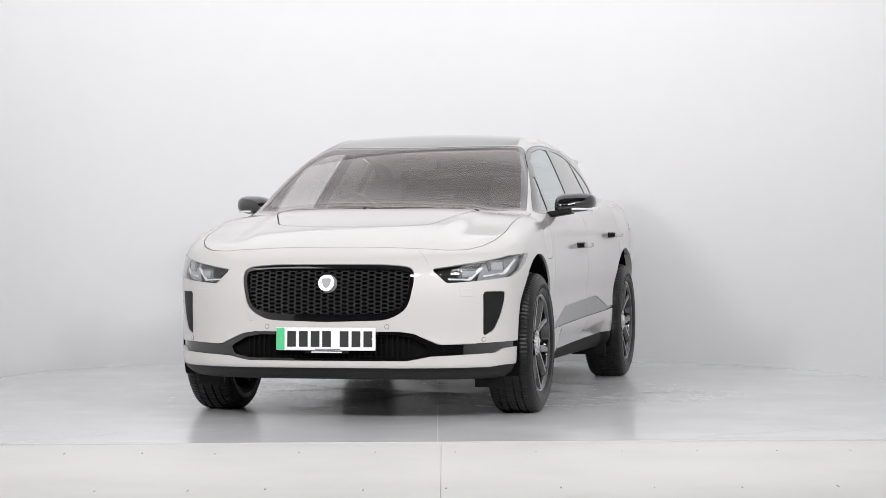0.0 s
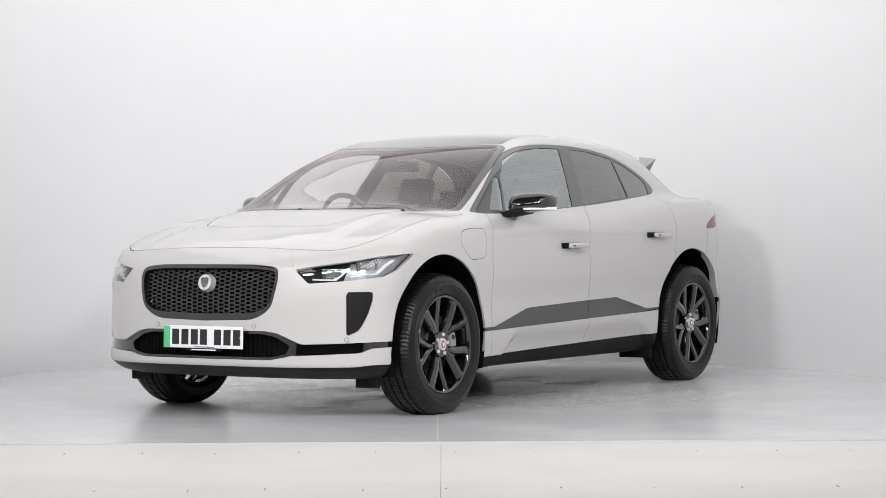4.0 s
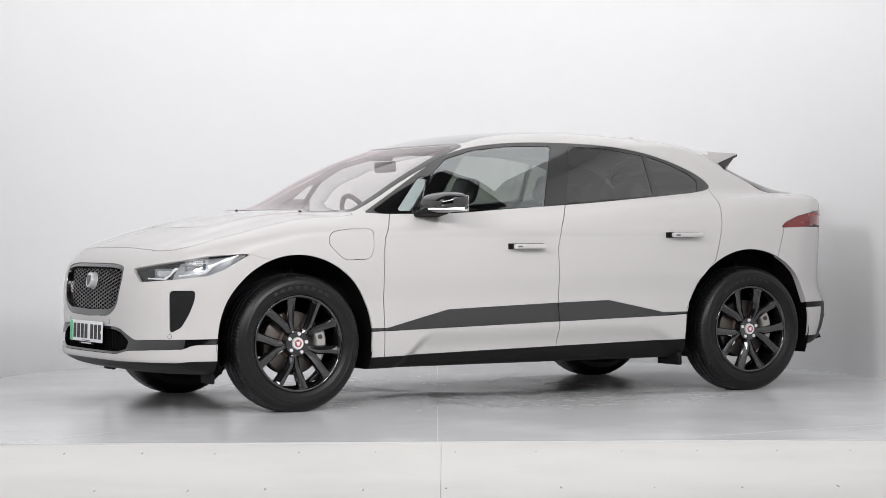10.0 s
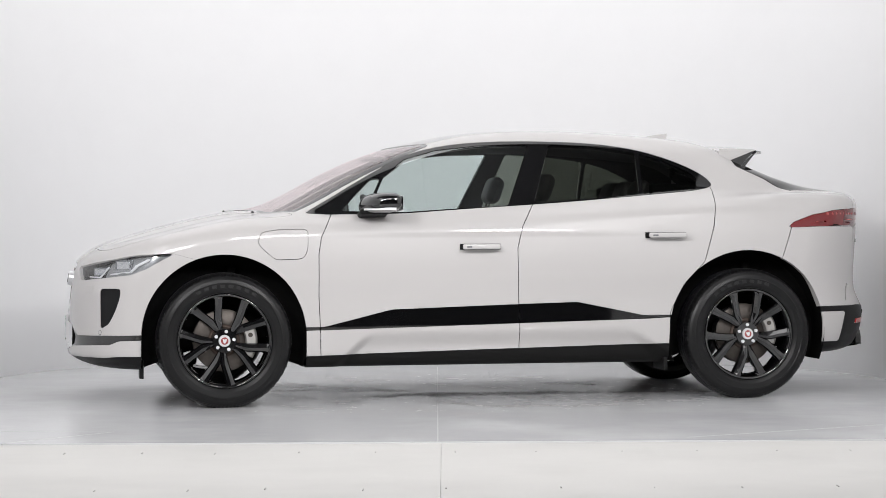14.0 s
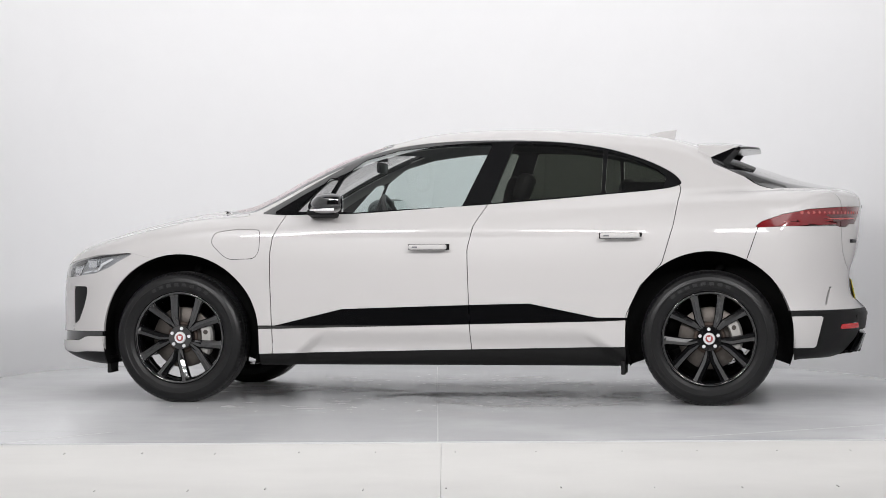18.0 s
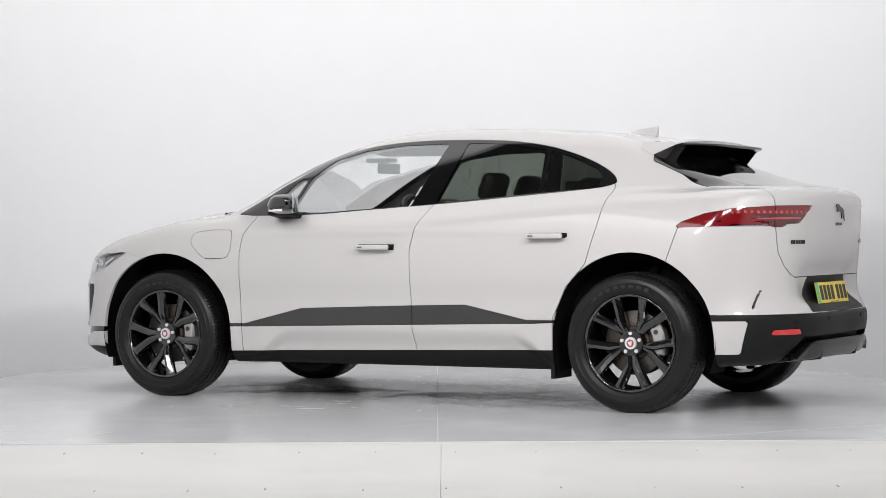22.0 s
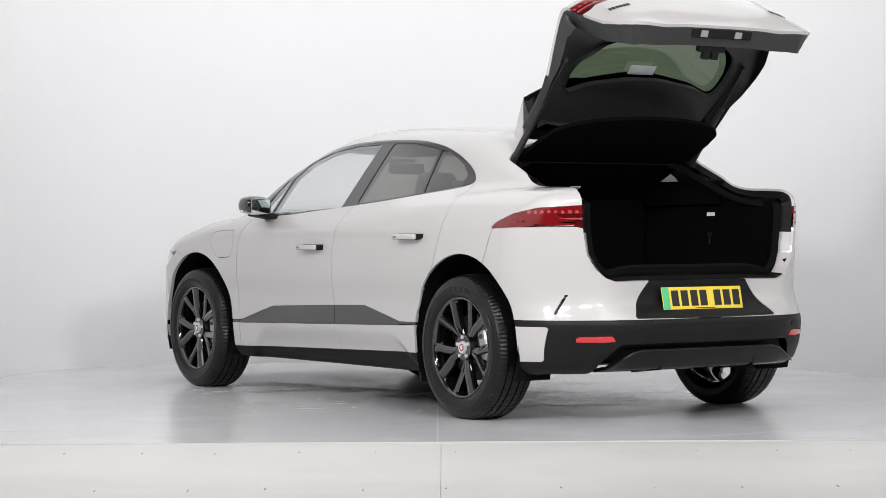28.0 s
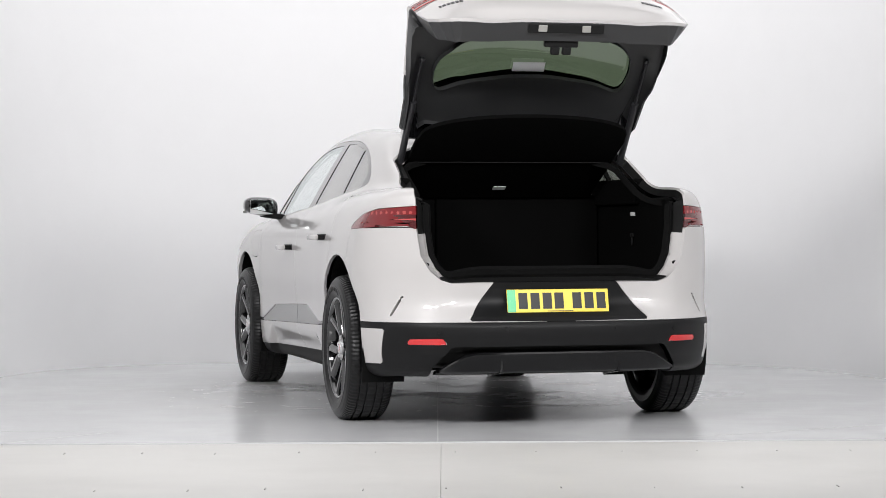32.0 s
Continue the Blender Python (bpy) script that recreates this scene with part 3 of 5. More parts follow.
REARDOOR = [(0.174, 0.2), (0.16, 0.6), (0.155, 0.867), (0.188, 0.993), (0.262, 1.115), (0.30, 1.25), (1.318, 1.25), (1.338, 1.190), (1.30, 0.99), (1.238, 0.783), (1.12, 0.66), (1.04, 0.5), (1.03, 0.2)]
TRIM = [(-1.06, 0.436), (-0.945, 0.436), (-0.561, 0.529), (0.169, 0.552), (0.5, 0.560), (0.657, 0.528), (0.877, 0.482), (1.06, 0.482), (1.06, 0.466), (-1.06, 0.416)]
FLAP = [(-1.312, 0.905), (-1.29, 0.965), (-1.18, 0.98), (-1.028, 0.980), (-1.032, 0.86), (-1.06, 0.815), (-1.215, 0.811), (-1.28, 0.87)]
SILL = [(-1.10, 0.1), (-1.10, 0.274), (1.08, 0.321), (1.08, 0.1)]
HEADLAMP = [(1.786, 0.851), (2.066, 0.839), (2.254, 0.817), (2.474, 0.797), (2.698, 0.774), (2.61, 0.703), (2.311, 0.717), (2.059, 0.735), (1.944, 0.769)]
VENT = [(2.345, 0.658), (2.142, 0.658), (2.15, 0.607), (2.19, 0.535), (2.252, 0.464), (2.345, 0.434)]
GRILLE = [(-0.4, 0.802), (0.30, 0.799), (0.442, 0.785), (0.452, 0.72), (0.42, 0.575), (0.32, 0.519), (-0.3, 0.501)]
INTAKE = [(-0.4, 0.462), (0.38, 0.460), (0.45, 0.45), (0.58, 0.394), (1.1, 0.408), (1.1, 0.388), (0.86, 0.372), (0.83, 0.350), (0.53, 0.337), (0.42, 0.315), (-0.4, 0.313)]
INTAKEMOUTH = [(-0.4, 0.447), (0.36, 0.445), (0.435, 0.432), (0.52, 0.388), (0.50, 0.345), (0.41, 0.328), (-0.4, 0.326)]
LIP = [(-0.5, 0.277), (0.80, 0.277), (0.86, 0.285), (1.1, 0.285), (1.1, 0.0), (-0.5, 0.0)]
BONNET = [(-2.186, -0.3), (-2.186, 0.1), (-2.184, 0.42), (-2.165, 0.58), (-2.12, 0.68), (-2.05, 0.745), (-1.95, 0.79), (-1.8, 0.81), (-1.6, 0.805), (-1.25, 0.815), (-1.10, 0.815), (-1.12, 0.79), (-1.275, 0.60), (-1.375, 0.35), (-1.415, 0.05), (-1.415, -0.3)]
WINDSCREEN = [(-1.40, -0.3), (-1.40, 0.05), (-1.36, 0.35), (-1.26, 0.60), (-1.11, 0.785), (-0.9, 0.752), (-0.6, 0.695), (-0.30, 0.612), (-0.355, 0.45), (-0.44, 0.25), (-0.49, 0.02), (-0.49, -0.3)]
ROOFGLASS = [(-0.478, -0.3), (-0.478, 0.02), (-0.43, 0.25), (-0.343, 0.45), (-0.300, 0.575), (-0.1, 0.545), (0.5, 0.520), (1.12, 0.50), (1.17, 0.44), (1.18, -0.3)]
TAILGATE = [(-0.3, 0.712), (0.53, 0.712), (0.58, 0.728), (0.63, 0.77), (0.67, 0.84), (0.692, 0.98), (0.695, 1.10), (0.695, 1.152), (0.672, 1.20), (0.650, 1.26), (0.636, 1.40), (0.622, 1.50), (0.55, 1.7), (-0.3, 1.7)]
REARWINDOW = [(1.53, -0.3), (1.53, 0.40), (1.56, 0.545), (1.75, 0.585), (1.98, 0.585), (2.12, 0.53), (2.22, 0.35), (2.25, 0.15), (2.255, -0.3)]
REARCLEAR = [(1.85, -0.3), (1.85, 0.1), (1.81, 0.35), (1.75, 0.50), (1.87, 0.53), (1.97, 0.51), (2.05, 0.44), (2.095, 0.30), (2.11, 0.10), (2.11, -0.3)]
TAILLAMP = [(1.749, 0.976), (1.80, 1.008), (1.942, 1.050), (2.13, 1.076), (2.47, 1.088), (2.842, 1.090), (2.69, 0.996), (2.575, 0.994), (2.523, 0.976), (2.435, 0.976), (2.385, 0.990), (2.1, 0.986)]
PLATEPANEL = [(-0.3, 0.78), (0.30, 0.73), (0.46, 0.528), (-0.3, 0.522)]
SCOOP = [(-1.858, -0.3), (-1.858, 0.24), (-1.80, 0.42), (-1.5, 0.525), (-1.2, 0.60), (-1.2, -0.3)]
REFLECTOR = [(0.56, 0.413), (0.735, 0.413), (0.74, 0.441), (0.585, 0.445)]
SLIT = [(0.742, 0.650), (0.752, 0.653), (0.808, 0.550), (0.801, 0.548)]
LAMPLINE = [(1.92, 1.012), (2.36, 1.026), (2.72, 1.030), (2.71, 1.019), (2.36, 1.014), (1.92, 1.004)]
LAMPLOW = [(2.06, 1.003), (2.37, 1.007), (2.705, 1.010), (2.69, 0.998), (2.575, 0.996), (2.523, 0.979), (2.435, 0.979), (2.385, 0.993), (2.1, 0.989)]
REARBLACK = [(-0.3, 0.524), (1.1, 0.520), (1.1, 0.1), (-0.3, 0.1)]


def nose_line(s, z):
    """Where the front bumper ends: from the arch to the headlamp's tip, along the lamp's upper edge and up its inner end."""
    return np.maximum(np.minimum(s - 1.45, 0.850 - 0.25 * np.clip(1.80 - s, 0, 1) - 0.085 * np.clip(s - 1.80, 0, 1) - z), s - 2.70)


def gate_zone(x, a, z, n):
    f = inside(TAILGATE)
    return np.minimum(f(a, z), x - (1.40 + 0.10 * (a / 0.6) ** 2))


def lamp_pieces(lamp, owner, origin):
    line, rest = split(lamp, from_tail_corner(LAMPLINE), 0.0005)
    low, rest = split(rest, from_tail_corner(LAMPLOW), 0.0005)
    dark, rest = split(rest, lambda x, a, z, n: np.minimum(x + 0.93 - a - 2.24 - 3.0 * (1.05 - z), 1.045 - z), 0.0)
    teeth, rest = split(rest, lambda x, a, z, n: np.minimum(np.minimum(x + 0.93 - a - 2.02, 1.068 - z), np.minimum(z - 1.046, 0.006 * np.sin((x + 0.93 - a) * 2 * math.pi / 0.05))), 0.0)
    for s in (-1, 1):
        u = panel("tail_lamp", rest, REDLENS, owner, s, 0.02, 0.002, origin, "slim red tail lamp")
        for one in pieces(line):
            panel("light_guide", one, PINKLENS, u, s, 0.004, 0.001, origin)
        for one in pieces(low):
            panel("lower_lens", one, REDDARK, u, s, 0.006, 0.003, origin)
        for one in pieces(dark):
            panel("dark_lens", one, REDDARK, u, s, 0.0, 0.003, origin)
        for one in pieces(teeth):
            panel("lens_fluting", one, PINKLENS, u, s, 0.0, 0.004, origin)


def build_body():
    shell = clip(LEFT, arch(-AXLE, 0.455))
    shell = clip(shell, arch(AXLE, 0.460))
    both = ((-1, "left"), (1, "right"))
    # glasshouse
    dlo, shell = split(shell, from_side(eased(DLO, (0, 17))), 0.001)
    for nm, line, m in (("front_quarter_light", QUARTERLIGHT, SIDEGLASS), ("front_window", FRONTGLASS, SIDEGLASS), ("rear_window", REARGLASS_O, PRIVACY), ("rear_quarter_light", QUARTERGLASS, PRIVACY)):
        pane, dlo = split(dlo, from_side(line, 0.012), 0.001)
        for s, _ in both:
            panel(nm, pane, m, car, s, 0.004, 0.004).visible_shadow = False
    for s, _ in both:
        panel("window_surround", dlo, GLOSS, car, s, 0.02, 0.001, label="gloss black window surround")
    screen, shell = split(shell, from_above(WINDSCREEN, 0.03, 1.0), 0.001)
    band, inner = split(screen, lambda x, a, z, n: 0.035 - inside(rounded(WINDSCREEN, 0.03))(x, a), 0)
    panel("windscreen", inner, SCREEN, car, 0, 0.004, 0.003).visible_shadow = False
    panel("windscreen_border", band, GLOSS, car, 0, 0.006, 0.003, label="black printed border of the windscreen")
    roof, shell = split(shell, from_above(ROOFGLASS, 0.04, 1.2), 0.001)
    panel("roof_glass", roof, GLOSS, car, 0, 0.01, 0.002, label="gloss black panoramic roof")
    # tail
    gate, shell = split(shell, gate_zone)
    lamp, shell = split(shell, from_tail_corner(TAILLAMP, 0.006), 0.001)
    lamp_pieces(lamp, car, (0, 0, 0))
    # bonnet and front end
    bonnet, shell = split(shell, from_above(BONNET, 0.03))
    scoop, bonnet = split(bonnet, from_above(SCOOP, 0.05), 0.0035)
    hood = panel("bonnet", bonnet, PAINT, car)
    panel("bonnet_scoop", scoop, PAINT, hood, 0, 0.02)
    head, shell = split(shell, from_nose_corner(HEADLAMP, 0.012), 0.001)
    for s, _ in both:
        panel("headlamp", head, CLEAR, car, s, 0.0, 0.001)
    nose, shell = split(shell, lambda x, a, z, n: np.minimum(nose_line(-x + 0.95 - a, z), -1.2 - x), 0.0004)
    grille, nose = split(nose, from_end(GRILLE, 0.05), 0.001)
    vent, nose = split(nose, from_nose_corner(VENT, 0.02), 0.001)
    for s, _ in both:
        panel("side_vent", vent, SATIN, car, s, 0.03, 0.006, label="dark grey air curtain vent")
    intake, nose = split(nose, from_end(INTAKE, 0.01), 0.001)
    mouth, intake = split(intake, from_end(INTAKEMOUTH, 0.012), 0.0)
    panel("lower_intake", mouth, LINER, car, 0, 0.0, 0.05, label="black lower intake")
    panel("lower_intake_trim", intake, GLOSS, car, 0, 0.04, 0.012)
    lip, nose = split(nose, from_end(LIP), 0.001)
    panel("front_lip", lip, SATIN, car, 0, 0.02, 0.004)
    panel("front_bumper", nose, PAINT, car, 0, 0.02)
    # rear bumper
    rear, shell = split(shell, lambda x, a, z, n: np.minimum(x - 1.70 - 0.35 * (z - 0.80), 0.983 - z))
    plate_panel, rear = split(rear, lambda x, a, z, n: np.minimum(from_end(PLATEPANEL)(x, a, z, n), x - 1.9), 0.001)
    panel("plate_panel", plate_panel, SATIN, car, 0, 0.01, 0.003)
    black, rear = split(rear, lambda x, a, z, n: np.minimum(from_end(REARBLACK)(x, a, z, n), x - 1.7), 0.001)
    corner, black = split(black, lambda x, a, z, n: np.minimum(2.075 - x + 0.25 * (z - 0.32), np.minimum(z - 0.315, 0.49 - z)), 0.001)
    for s, _ in both:
        panel("rear_bumper_corner", corner, PAINT, car, s, 0.01)
    refl, black = split(black, from_end(REFLECTOR), 0.001)
    diff, black = split(black, lambda x, a, z, n: np.minimum(np.minimum(0.40 - z, x - 1.95), 0.62 - a - 0.8 * np.clip(z - 0.30, 0, 1)), 0.003)
    for s, _ in both:
        panel("reflector", refl, REFLECT, car, s, 0.004, -0.002, label="red rear reflector")
    panel("diffuser", diff, BLACK, car, 0, 0.05, 0.045, label="black diffuser")
    panel("rear_lower_bumper", black, SATIN, car, 0, 0.01, 0.001, label="dark grey lower bumper")
    slit, rear = split(rear, lambda x, a, z, n: np.minimum(from_end(SLIT)(x, a, z, n), x - 1.95), 0.001)
    for s, _ in both:
        panel("corner_slit", slit, BLACK, car, s, 0.03, 0.02)
    panel("rear_bumper", rear, PAINT, car, 0, 0.04)
    # flanks
    sill, shell = split(shell, from_side(SILL), 0.001)
    panel("underbody", sill, BLACK, car, 0, 0.01, 0.004)
    trim, shell = split(shell, from_side(TRIM), 0.001)
    flap, shell = split(shell, from_side(FLAP, 0.03), 0.0016)
    fd, shell = split(shell, from_side(FRONTDOOR))
    rd, shell = split(shell, from_side(REARDOOR))
    tf, trim = split(trim, from_side(FRONTDOOR))
    tr, trim = split(trim, from_side(REARDOOR))
    wing, shell = split(shell, lambda x, a, z, n: np.minimum(-0.85 - x, 1.10 - z), 0.0)
    under, shell = split(shell, lambda x, a, z, n: 0.25 - z, 0.0)
    panel("floor_pan", under, BLACK, car, 0, 0.0)
    for s, _ in both:
        door = panel("front_door", fd, PAINT, car, s)
        for one in pieces(tf):
            panel("trim_strip", one, GLOSS, door, s, 0.006, 0.004)
        door = panel("rear_door", rd, PAINT, car, s)
        for one in pieces(tr):
            panel("trim_strip", one, GLOSS, door, s, 0.006, 0.004)
        w = panel("front_wing", wing, PAINT, car, s)
        panel("charging_flap", flap, PAINT, w, s, 0.004)
        for one in pieces(trim):
            panel("trim_strip", one, GLOSS, w, s, 0.006, 0.004)
    panel("body_side", shell, PAINT, car, 0, 0.015)
    return grille, gate


GRILLE_SKIN, GATE_SKIN = build_body()
HINGE = Vector((1.46, 0.0, 1.50))


# ---- tailgate: painted shell, glass, black inner trim, spoiler ----
def band(shell, lo, hi, zone):
    """The strip of a shell that lies between lo and hi inside a line."""
    return clip(clip(shell, lambda *q: zone(*q) - lo), lambda *q: hi - zone(*q))


def rim(name, shell, material, parent, d0, d1, origin, label=""):
    """The wall round a panel's edge, from depth d0 to d1."""
    v, n, t = shell
    e = edges_of(t)
    e = e[~((np.abs(v[e[:, 0], 1]) < 1e-4) & (np.abs(v[e[:, 1], 1]) < 1e-4))]
    ids, inv = np.unique(e, return_inverse=True)
    inv = inv.reshape(-1, 2)
    m = len(ids)
    w = np.concatenate([v[ids] - n[ids] * d0, v[ids] - n[ids] * (d1(v[ids])[:, None] if callable(d1) else d1)])
    a, b = inv[:, 0], inv[:, 1]
    f = np.concatenate([np.stack([b, a, a + m], 1), np.stack([b, a + m, b + m], 1)])
    w2 = w * np.array([1, -1, 1])
    return mesh_object(name, np.concatenate([w, w2]), np.concatenate([f, f[:, ::-1] + 2 * m]), material, parent, None, origin, label)


def bars(bm, place, widths, height, gap, depth=0.002):
    """A row of plain blocks in the place of writing, starting at place and running along its x."""
    x = 0
    for w in widths:
        if w > 0:
            box(bm, x, x + w, 0, height, 0, depth, m=place)
        x += abs(w) + gap
    return x


def build_gate():
    o = HINGE
    window, rest = split(GATE_SKIN, from_above(REARWINDOW, 0.05, 1.1), 0.001)
    lamp, rest = split(rest, from_tail_corner(TAILLAMP, 0.006), 0.001)
    upper, rest = split(rest, lambda x, a, z, n: np.minimum(1.455 - x, z - 1.2), 0.001)
    frame, rest = split(rest, lambda x, a, z, n: np.minimum(z - 1.195, 2.3 - x), 0.001)
    gate = panel("tailgate", rest, PAINT, car, 0, 0.018, origin=o)
    gate.location = o
    panel("gate_header", upper, PAINT, gate, 0, 0.018, origin=o)
    panel("window_frame", frame, GLOSS, gate, 0, 0.01, 0.001, origin=o)
    frit, window = split(window, lambda *q: -from_above(REARCLEAR, 0.05, 1.1)(*q), 0.0)
    panel("printed_border", frit, GLOSS, gate, 0, 0.004, 0.003, origin=o, label="black printed glass border")
    panel("rear_window", window, REARGLASS, gate, 0, 0.004, 0.003, origin=o).visible_shadow = False
    lamp_pieces(lamp, gate, o)
    deep = lambda v: 0.022 + 0.073 * step(v[:, 0], 1.72, 2.02)
    rim("gate_edge", GATE_SKIN, INNERTRIM, gate, 0.016, deep, o, "dark grey moulded edge of the tailgate")
    # inner trim, open where the glass is
    inner = clip(GATE_SKIN, lambda *q: gate_zone(*q) - 0.004)
    hole = from_above(REARCLEAR, 0.05, 1.1)
    inner = clip(inner, lambda *q: -hole(*q) - 0.0)
    inner = clip(inner, lambda x, a, z, n: x - 1.56 + 0.06 * step(a, 0.50, 0.58))
    panel("inner_trim", inner, INNERTRIM, gate, 0, 0.03, lambda v: (deep(v) - 0.002) * (1 - 0.72 * step(np.abs(v[:, 1]), 0.46, 0.56) * step(v[:, 0], 2.12, 2.02)) + 0.028 * step(v[:, 0], 1.80, 1.66) * step(np.abs(v[:, 1]), 0.50, 0.40) * step(v[:, 0], 1.50, 1.60), origin=o, label="dark grey plastic inner trim")
    # spoiler: painted lid with side cheeks, over a gloss black wing between two fins
    def loft(name, material, rows_of, label=""):
        bm = bmesh.new()
        rows = [[bm.verts.new(p) for p in rows_of(-1 + 2 * i / 24)] for i in range(25)]
        k = len(rows[0])
        for a, b in zip(rows, rows[1:]):
            for q in range(k):
                bm.faces.new((a[q], a[(q + 1) % k], b[(q + 1) % k], b[q]))
        bm.faces.new(rows[0][::-1]), bm.faces.new(rows[-1])
        bmesh.ops.recalc_face_normals(bm, faces=bm.faces)
        return part(name, bm, material, gate, label, smooth=True, origin=o)

    def lid_edge(u):
        return 1.668 - 0.018 * u * u, 1.458 - 0.023 * abs(u) ** 2.5

    def lid_row(u):
        y = 0.602 * u
        xe, ze = lid_edge(u)
        x0 = 1.405 + 0.03 * u * u
        z0 = roof_z(np.array(x0)) - 0.012 - 0.022 * (y / 0.55) ** 2 + 0.002 - 0.012 * abs(u) ** 6
        top = [(x0 + (xe - x0) * k, y, float(z0 + (ze - z0) * k + 0.010 * math.sin(math.pi * k) * (1 - u * u))) for k in (0, 0.3, 0.6, 0.85, 1.0)]
        return top + [(x, y, z - (0.006 if i == 0 else 0.014)) for i, (x, y, z) in enumerate(top[::-1])]

    def wing_row(u):
        y = 0.585 * u
        xe, ze = lid_edge(u)
        c = 1 - u * u
        return [(xe - 0.002, y, ze - 0.004), (xe + 0.012 + 0.092 * min(1, 1.6 * c), y, ze - 0.006 - 0.020 * c), (xe + 0.013 + 0.095 * min(1, 1.6 * c), y, ze - 0.014 - 0.026 * c), (xe + 0.002 + 0.05 * c, y, ze - 0.022 - 0.012 * c),
                (xe - 0.06, y, ze - 0.034), (xe - 0.12, y, ze - 0.060), (xe - 0.20, y, ze - 0.060), (xe - 0.12, y, ze - 0.020), (xe - 0.02, y, ze - 0.012)]
    loft("spoiler_lid", PAINT, lid_row)
    loft("spoiler_wing", VALANCE, wing_row, "gloss black spoiler wing")
    for s in (-1, 1):
        side = Matrix.Translation((0, s * 0.597, 0)) @ Matrix.Rotation(radians(90), 4, "X")
        bm = bmesh.new()
        prism(bm, [(1.432, 1.440), (1.425, 1.395), (1.437, 1.370), (1.457, 1.357), (1.646, 1.432), (1.60, 1.437)], 0.012, side @ Matrix.Translation((0, 0, -0.006)))
        part("spoiler_cheek", bm, PAINT, gate, origin=o)
        bm = bmesh.new()
        pts = [Vector((1.457, s * 0.604, 1.357)), Vector((1.650, s * 0.602, 1.433)), Vector((1.538, s * 0.596, 1.322)), Vector((1.60, s * 0.55, 1.335)), Vector((1.675, s * 0.55, 1.428)), Vector((1.46, s * 0.54, 1.345))]
        v = [bm.verts.new(p) for p in pts]
        for f in ((0, 1, 2), (2, 1, 4, 3), (0, 2, 3, 5), (0, 5, 4, 1), (3, 4, 5)):
            bm.faces.new([v[q] for q in f])
        bmesh.ops.recalc_face_normals(bm, faces=bm.faces)
        part("spoiler_fin", bm, GLOSS, gate, "gloss black side fin of the spoiler", origin=o)
    # number plate lamps, latch, grab handle and release button in the lower lip
    for y in (-0.12, 0.10):
        bm = bmesh.new()
        box(bm, 2.205, 2.238, y - 0.022, y + 0.022, 0.712, 0.722, 0.003)
        part("plate_lamp", bm, SILVERPAINT, gate, origin=o)
    bm = bmesh.new()
    box(bm, 2.198, 2.242, -0.19, 0.19, 0.717, 0.727, 0.003)
    part("lamp_strip", bm, BLACK, gate, origin=o)
    bm = bmesh.new()
    box(bm, 2.112, 2.17, -0.085, 0.085, 0.770, 0.80, 0.006)
    for y0 in (-0.05, 0.008):
        box(bm, 2.075, 2.115, y0, y0 + 0.042, 0.765, 0.795, 0.006)
    part("latch", bm, BLACK, gate, origin=o)
    bm = bmesh.new()
    box(bm, 2.145, 2.175, 0.19, 0.235, 0.752, 0.770, 0.003)
    part("close_button", bm, DARKCHROME, gate, origin=o)
    bm = bmesh.new()
    box(bm, 1.712, 1.768, -0.085, 0.085, 0, 0.002, m=Matrix.Translation((0, 0, 0)))
    bmesh.ops.transform(bm, matrix=Matrix.Translation((1.868, 0.0, 1.272)) @ Matrix.Rotation(radians(18.5), 4, "Y") @ Matrix.Translation((-1.74, 0, 0)), verts=bm.verts)
    part("glass_sticker", bm, PLATEW, gate, "pale sticker on the rear glass", origin=o)
    # badges as plain blocks on the outer skin
    def on_tail(y, z):
        lo, hi = 1.9, 2.6
        for _ in range(40):
            mid = (lo + hi) / 2
            lo, hi = (mid, hi) if float(car_form(np.array(mid), np.array(y), np.array(z))) < 0 else (lo, mid)
        return lo
    def tail_place(y, z):
        e = 0.004
        px, py, pz = on_tail(y, z), (on_tail(y + e, z) - on_tail(y - e, z)) / (2 * e), (on_tail(y, z + e) - on_tail(y, z - e)) / (2 * e)
        nrm = Vector((1, -py, -pz)).normalized()
        right = Vector((0, 0, 1)).cross(nrm).normalized()
        up = nrm.cross(right)
        m = Matrix((right, up, nrm)).transposed().to_4x4()
        m.translation = Vector((px, y, z)) + nrm * 0.0005
        return m
    for nm, y0, z0, ws, hh in (("model_badge", -0.595, 0.888, (0.016, 0.022, 0.02, 0.022, 0.02, 0.02), 0.020), ("trim_badge", 0.43, 0.888, (0.02, 0.022, 0.024, 0.024, 0.024), 0.020), ("maker_badge", -0.058, 0.985, (0.016, 0.018, 0.018, 0.018, 0.018, 0.018), 0.015)):
        bm = bmesh.new()
        y = y0
        for w in ws:
            box(bm, 0, w * 0.72, 0, hh, 0, 0.003, m=tail_place(y, z0))
            y += w
        part(nm, bm, DARKCHROME, gate, "dark chrome badge blocks", origin=o)
    bm = bmesh.new()
    m = tail_place(0.0, 1.055)
    prism(bm, [(-0.082, 0.034), (-0.066, 0.048), (-0.046, 0.046), (-0.02, 0.034), (0.02, 0.028), (0.05, 0.014), (0.066, -0.01), (0.082, -0.046), (0.062, -0.028), (0.046, -0.008), (0.034, -0.03), (0.026, -0.034), (0.026, -0.004), (-0.004, 0.004), (-0.03, 0.008), (-0.066, 0.004), (-0.044, 0.018), (-0.058, 0.028)], 0.005, m)
    part("emblem", bm, DARKCHROME, gate, "dark chrome emblem", origin=o)
    return gate


tailgate = build_gate()


